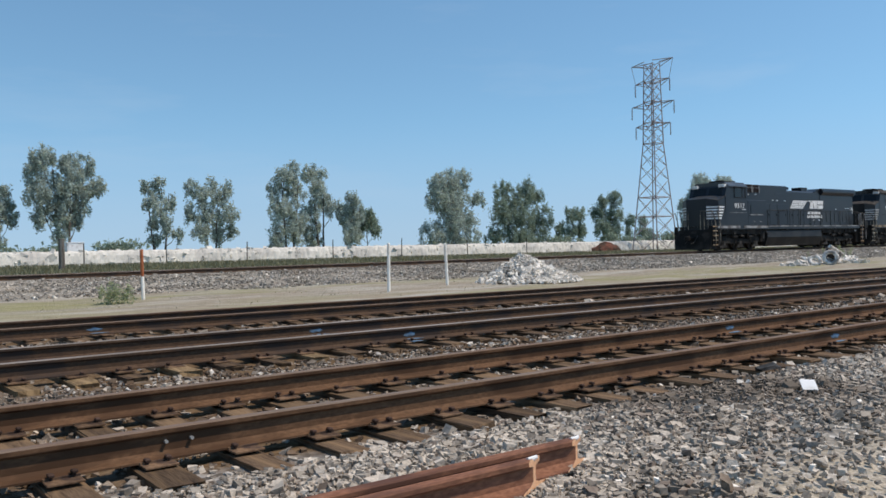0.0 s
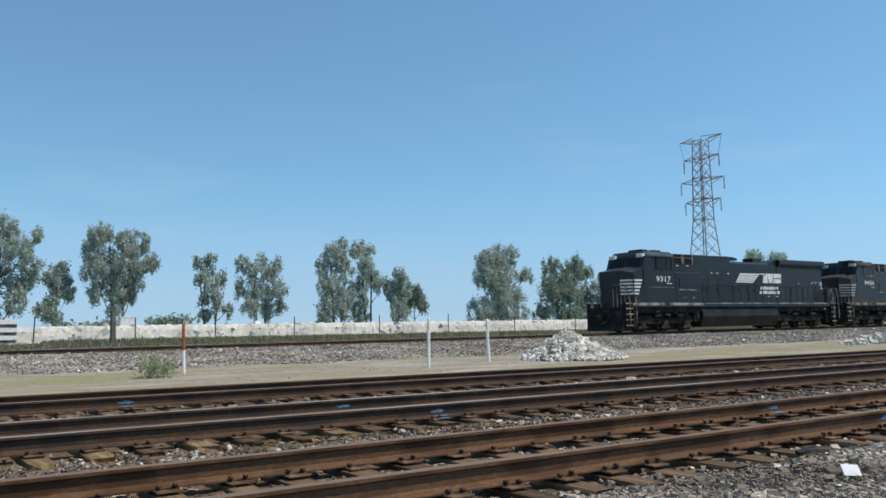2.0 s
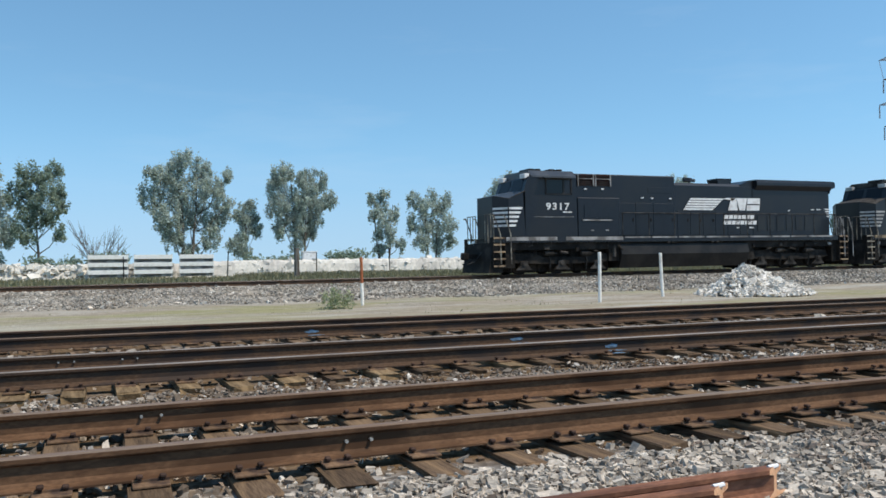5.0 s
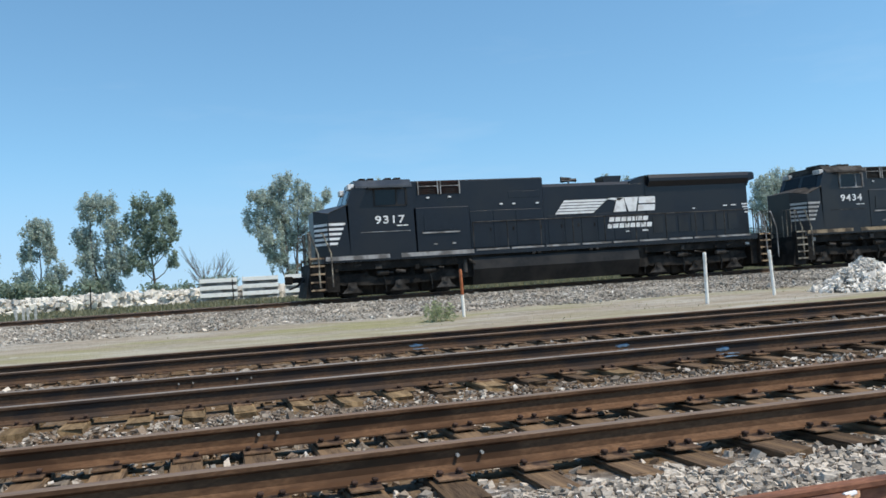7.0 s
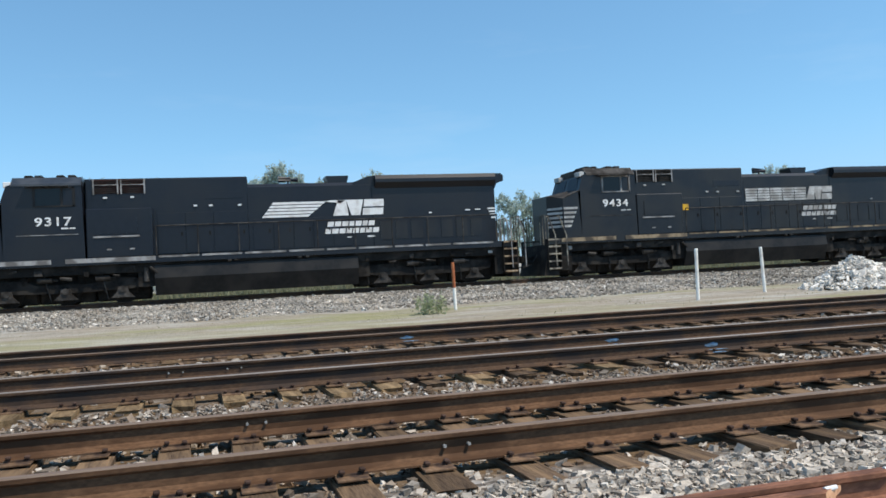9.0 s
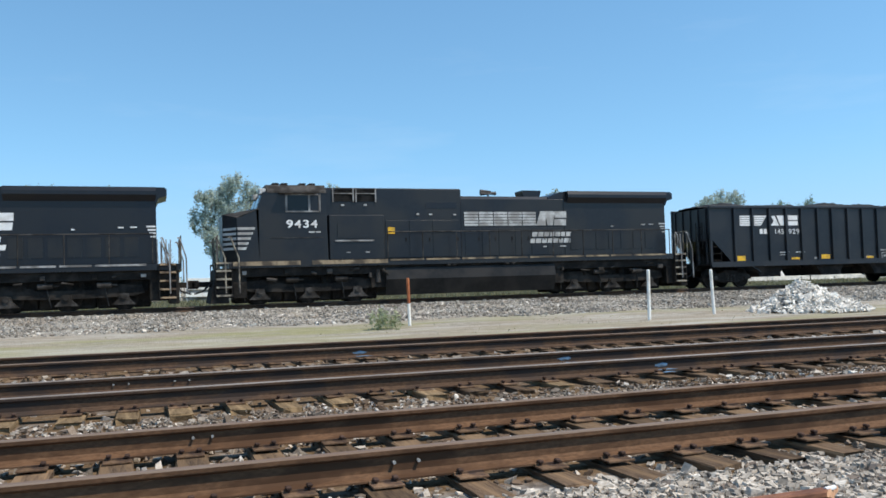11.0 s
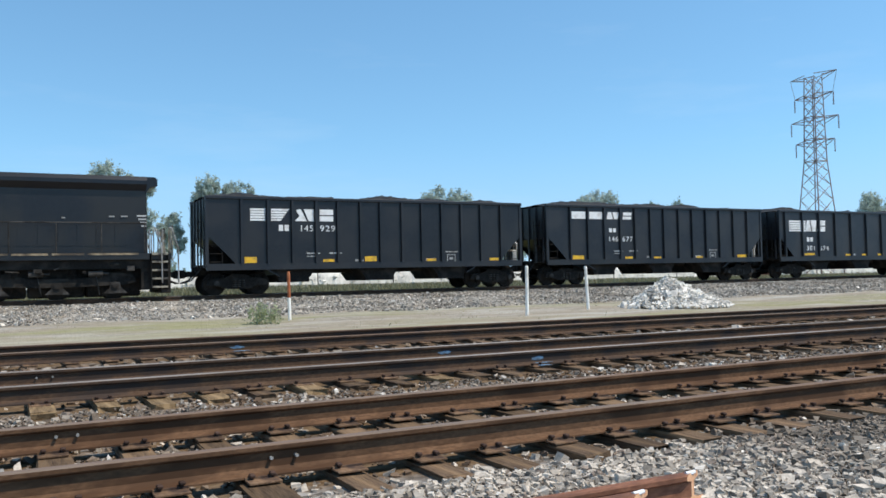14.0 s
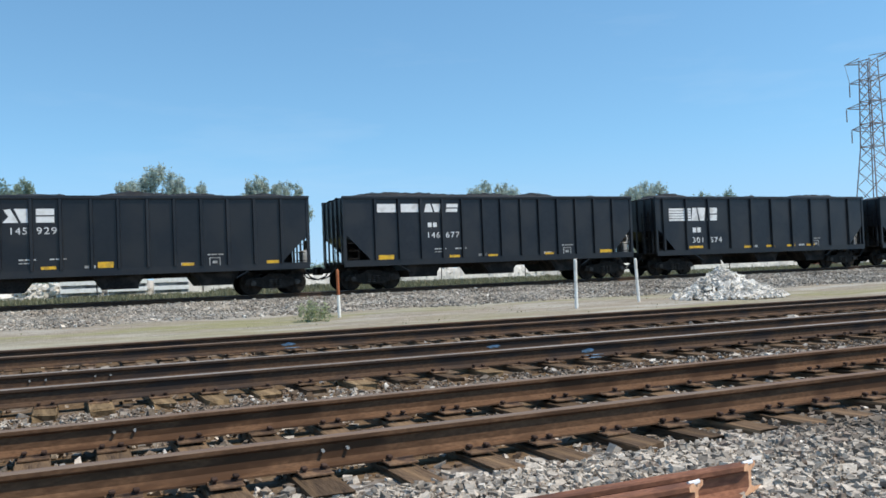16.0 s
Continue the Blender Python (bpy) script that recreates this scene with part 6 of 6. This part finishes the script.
        lettering("car_number", "929", 0.25, (5.45, y, 2.56), M_WHITE, C, width=0.66, bold=0.0)
        yel = ((2.25, 1.21, 0.5, 0.24), (5.56, 1.22, 0.5, 0.11), (7.45, 1.22, 0.54, 0.22), (10.42, 1.20, 0.47, 0.11), (13.69, 1.17, 0.5, 0.14))
    elif kind == 1:
        bm = bmesh.new()
        box(bm, 2.25, 3.1, y, y + 0.006, 3.26, 3.62)
        box(bm, 3.33, 4.15, y, y + 0.006, 3.26, 3.62)
        pieces("emblem_bar", bm, M_WHITE, C, "white bars of the emblem")
        bm = bmesh.new()
        a = 4.42
        prism(bm, [(a, 3.26), (a + 0.42, 3.26), (a + 0.30, 3.62), (a + 0.1, 3.62)], "y", y, y + 0.006)
        prism(bm, [(a + 0.50, 3.26), (a + 0.72, 3.26), (a + 0.82, 3.62), (a + 0.38, 3.62)], "y", y, y + 0.006)
        b = 5.46
        prism(bm, [(b, 3.26), (b + 0.55, 3.26), (b + 0.57, 3.41), (b + 0.02, 3.41)], "y", y, y + 0.006)
        prism(bm, [(b + 0.03, 3.46), (b + 0.58, 3.46), (b + 0.6, 3.62), (b + 0.05, 3.62)], "y", y, y + 0.006)
        pieces("emblem_block", bm, M_WHITE, C, "white blocks of the emblem")
        bars(C, "mark_bars", 4.57, 2.60, (0.18, 0.18), 0.2, 0.07, y, M_WHITE)
        lettering("car_number", "146", 0.25, (4.57, y, 2.13), M_WHITE, C, width=0.56, bold=0.0)
        lettering("car_number", "677", 0.25, (5.42, y, 2.13), M_WHITE, C, width=0.66, bold=0.0)
        yel = ((2.24, 1.12, 0.7, 0.26), (5.56, 1.19, 0.5, 0.11), (7.48, 1.17, 0.48, 0.11), (10.44, 1.17, 0.48, 0.11), (13.53, 1.12, 0.7, 0.22))
    else:
        bm = bmesh.new()
        stripes(bm, 1.58, 2.98, 2.72, 3.38, 5, y, 0.0, 0.22)
        pieces("emblem_bar", bm, M_WHITE, C, "white bars of the emblem")
        bm = bmesh.new()
        a = 3.1
        prism(bm, [(a - 0.1, 2.72), (a + 0.36, 2.72), (a + 0.24, 3.38), (a + 0.0, 3.38)], "y", y, y + 0.006)
        prism(bm, [(a + 0.46, 2.72), (a + 0.74, 2.72), (a + 0.84, 3.38), (a + 0.32, 3.38)], "y", y, y + 0.006)
        b = a + 0.92
        prism(bm, [(b, 2.72), (b + 0.65, 2.72), (b + 0.67, 3.02), (b + 0.02, 3.02)], "y", y, y + 0.006)
        prism(bm, [(b + 0.03, 3.08), (b + 0.68, 3.08), (b + 0.7, 3.38), (b + 0.05, 3.38)], "y", y, y + 0.006)
        pieces("emblem_block", bm, M_WHITE, C, "white blocks of the emblem")
        bars(C, "mark_bars", 3.06, 2.12, (0.22, 0.22), 0.25, 0.07, y, M_WHITE)
        lettering("car_number", "301", 0.27, (3.02, y, 1.60), M_WHITE, C, width=0.68, bold=0.0)
        lettering("car_number", "574", 0.27, (4.18, y, 1.59), M_WHITE, C, width=0.76, bold=0.0)
        yel = ((2.68, 1.26, 1.0, 0.12), (6.45, 1.2, 0.6, 0.11), (8.0, 1.2, 0.6, 0.11), (9.5, 1.2, 0.6, 0.11), (10.95, 1.2, 0.6, 0.11))
    for x, z, w, h in yel:
        part("sticker", boxes((x, x + w, y - 0.004, y, z + 0.06, z + 0.06 + h)), M_YELLOW, C, "yellow reflective sticker")
    if kind != 2:
        bars(C, "data_bars", p0 + 2.85, 1.62, (0.16, 0.16, 0.16), 0.05, 0.04, y, M_GREYW)
        bars(C, "data_bars", p0 + 2.85, 1.50, (0.12, 0.2), 0.04, 0.04, y, M_GREYW)
        bars(C, "data_bars", p0 + 3.85, 1.62, (0.16, 0.16, 0.16), 0.05, 0.04, y, M_GREYW)
    bars(C, "data_bars", p0 + 5.0, 1.28, (0.16, 0.16), 0.1, 0.05, y, M_GREYW)
    bars(C, "data_bars", p0 + 8.4, 1.28, (0.12, 0.22), 0.1, 0.05, y, M_GREYW)
    bars(C, "data_bars", 11.4, 1.64, (0.1, 0.22, 0.2), 0.05, 0.04, y, M_GREYW)
    bm = bmesh.new()
    for r in ((0, 0.42, 0, 0.03), (0, 0.42, 0.3, 0.33), (0, 0.03, 0.03, 0.3), (0.39, 0.42, 0.03, 0.3), (0.12, 0.3, 0.1, 0.2)):
        box(bm, 11.46 + r[0], 11.46 + r[1], y, y + 0.006, 1.22 + r[2], 1.22 + r[3])
    part("data_box", bm, M_GREYW, C, "white outlined data box")
    coupler(C, 0.05, 1)
    coupler(C, CAR_LEN - 0.05, -1)
    return C


CARS = [hopper_car(0, "black ribbed coal hopper car with white emblem and yellow stickers", 61),
        hopper_car(1, "black ribbed coal hopper car with small faded emblem", 62),
        hopper_car(2, "black ribbed coal hopper car with compact white emblem", 63),
        hopper_car(1, "black ribbed coal hopper car near the end of the view", 64)]

# where the leading coupler is, second by second
TRAIN = [(0.0, 47.8), (0.5, 44.6), (1.0, 41.2), (1.5, 37.85), (2.0, 34.5), (2.5, 31.2), (3.0, 28.0), (4.25, 20.15), (5.5, 12.31), (6.0, 9.21), (6.5, 6.16),
         (7.0, 3.12), (7.5, 0.03), (8.0, -3.06), (8.5, -6.16), (9.75, -13.8), (11.0, -21.4), (11.5, -24.45), (12.0, -27.5), (12.5, -30.65), (13.0, -33.8), (13.5, -36.85),
         (14.0, -39.95), (14.5, -43.05), (15.0, -46.2), (15.5, -49.35), (16.0, -52.5)]
UNITS = [(LOCO_1, 0.0), (LOCO_2, 23.0)] + [(c, 46.0 + CAR_LEN * k) for k, c in enumerate(CARS)]


def motions():
    for ob, offset in UNITS:
        walk(ob, [(t, pose(x + offset, TRAIN_Y, TRAIN_Z + GRADE * (x + offset), 0, -math.degrees(math.atan(GRADE)))) for t, x in TRAIN])
    ts = [k / 10 for k in range(161)]
    xs = np.interp(ts, [t for t, _ in TRAIN], [x for _, x in TRAIN])
    for w, at, r in ROLLING:
        walk(w, [(t, pose(*at, 0, math.degrees((x - xs[0]) / r), 0)) for t, x in zip(ts, xs)])


motions()
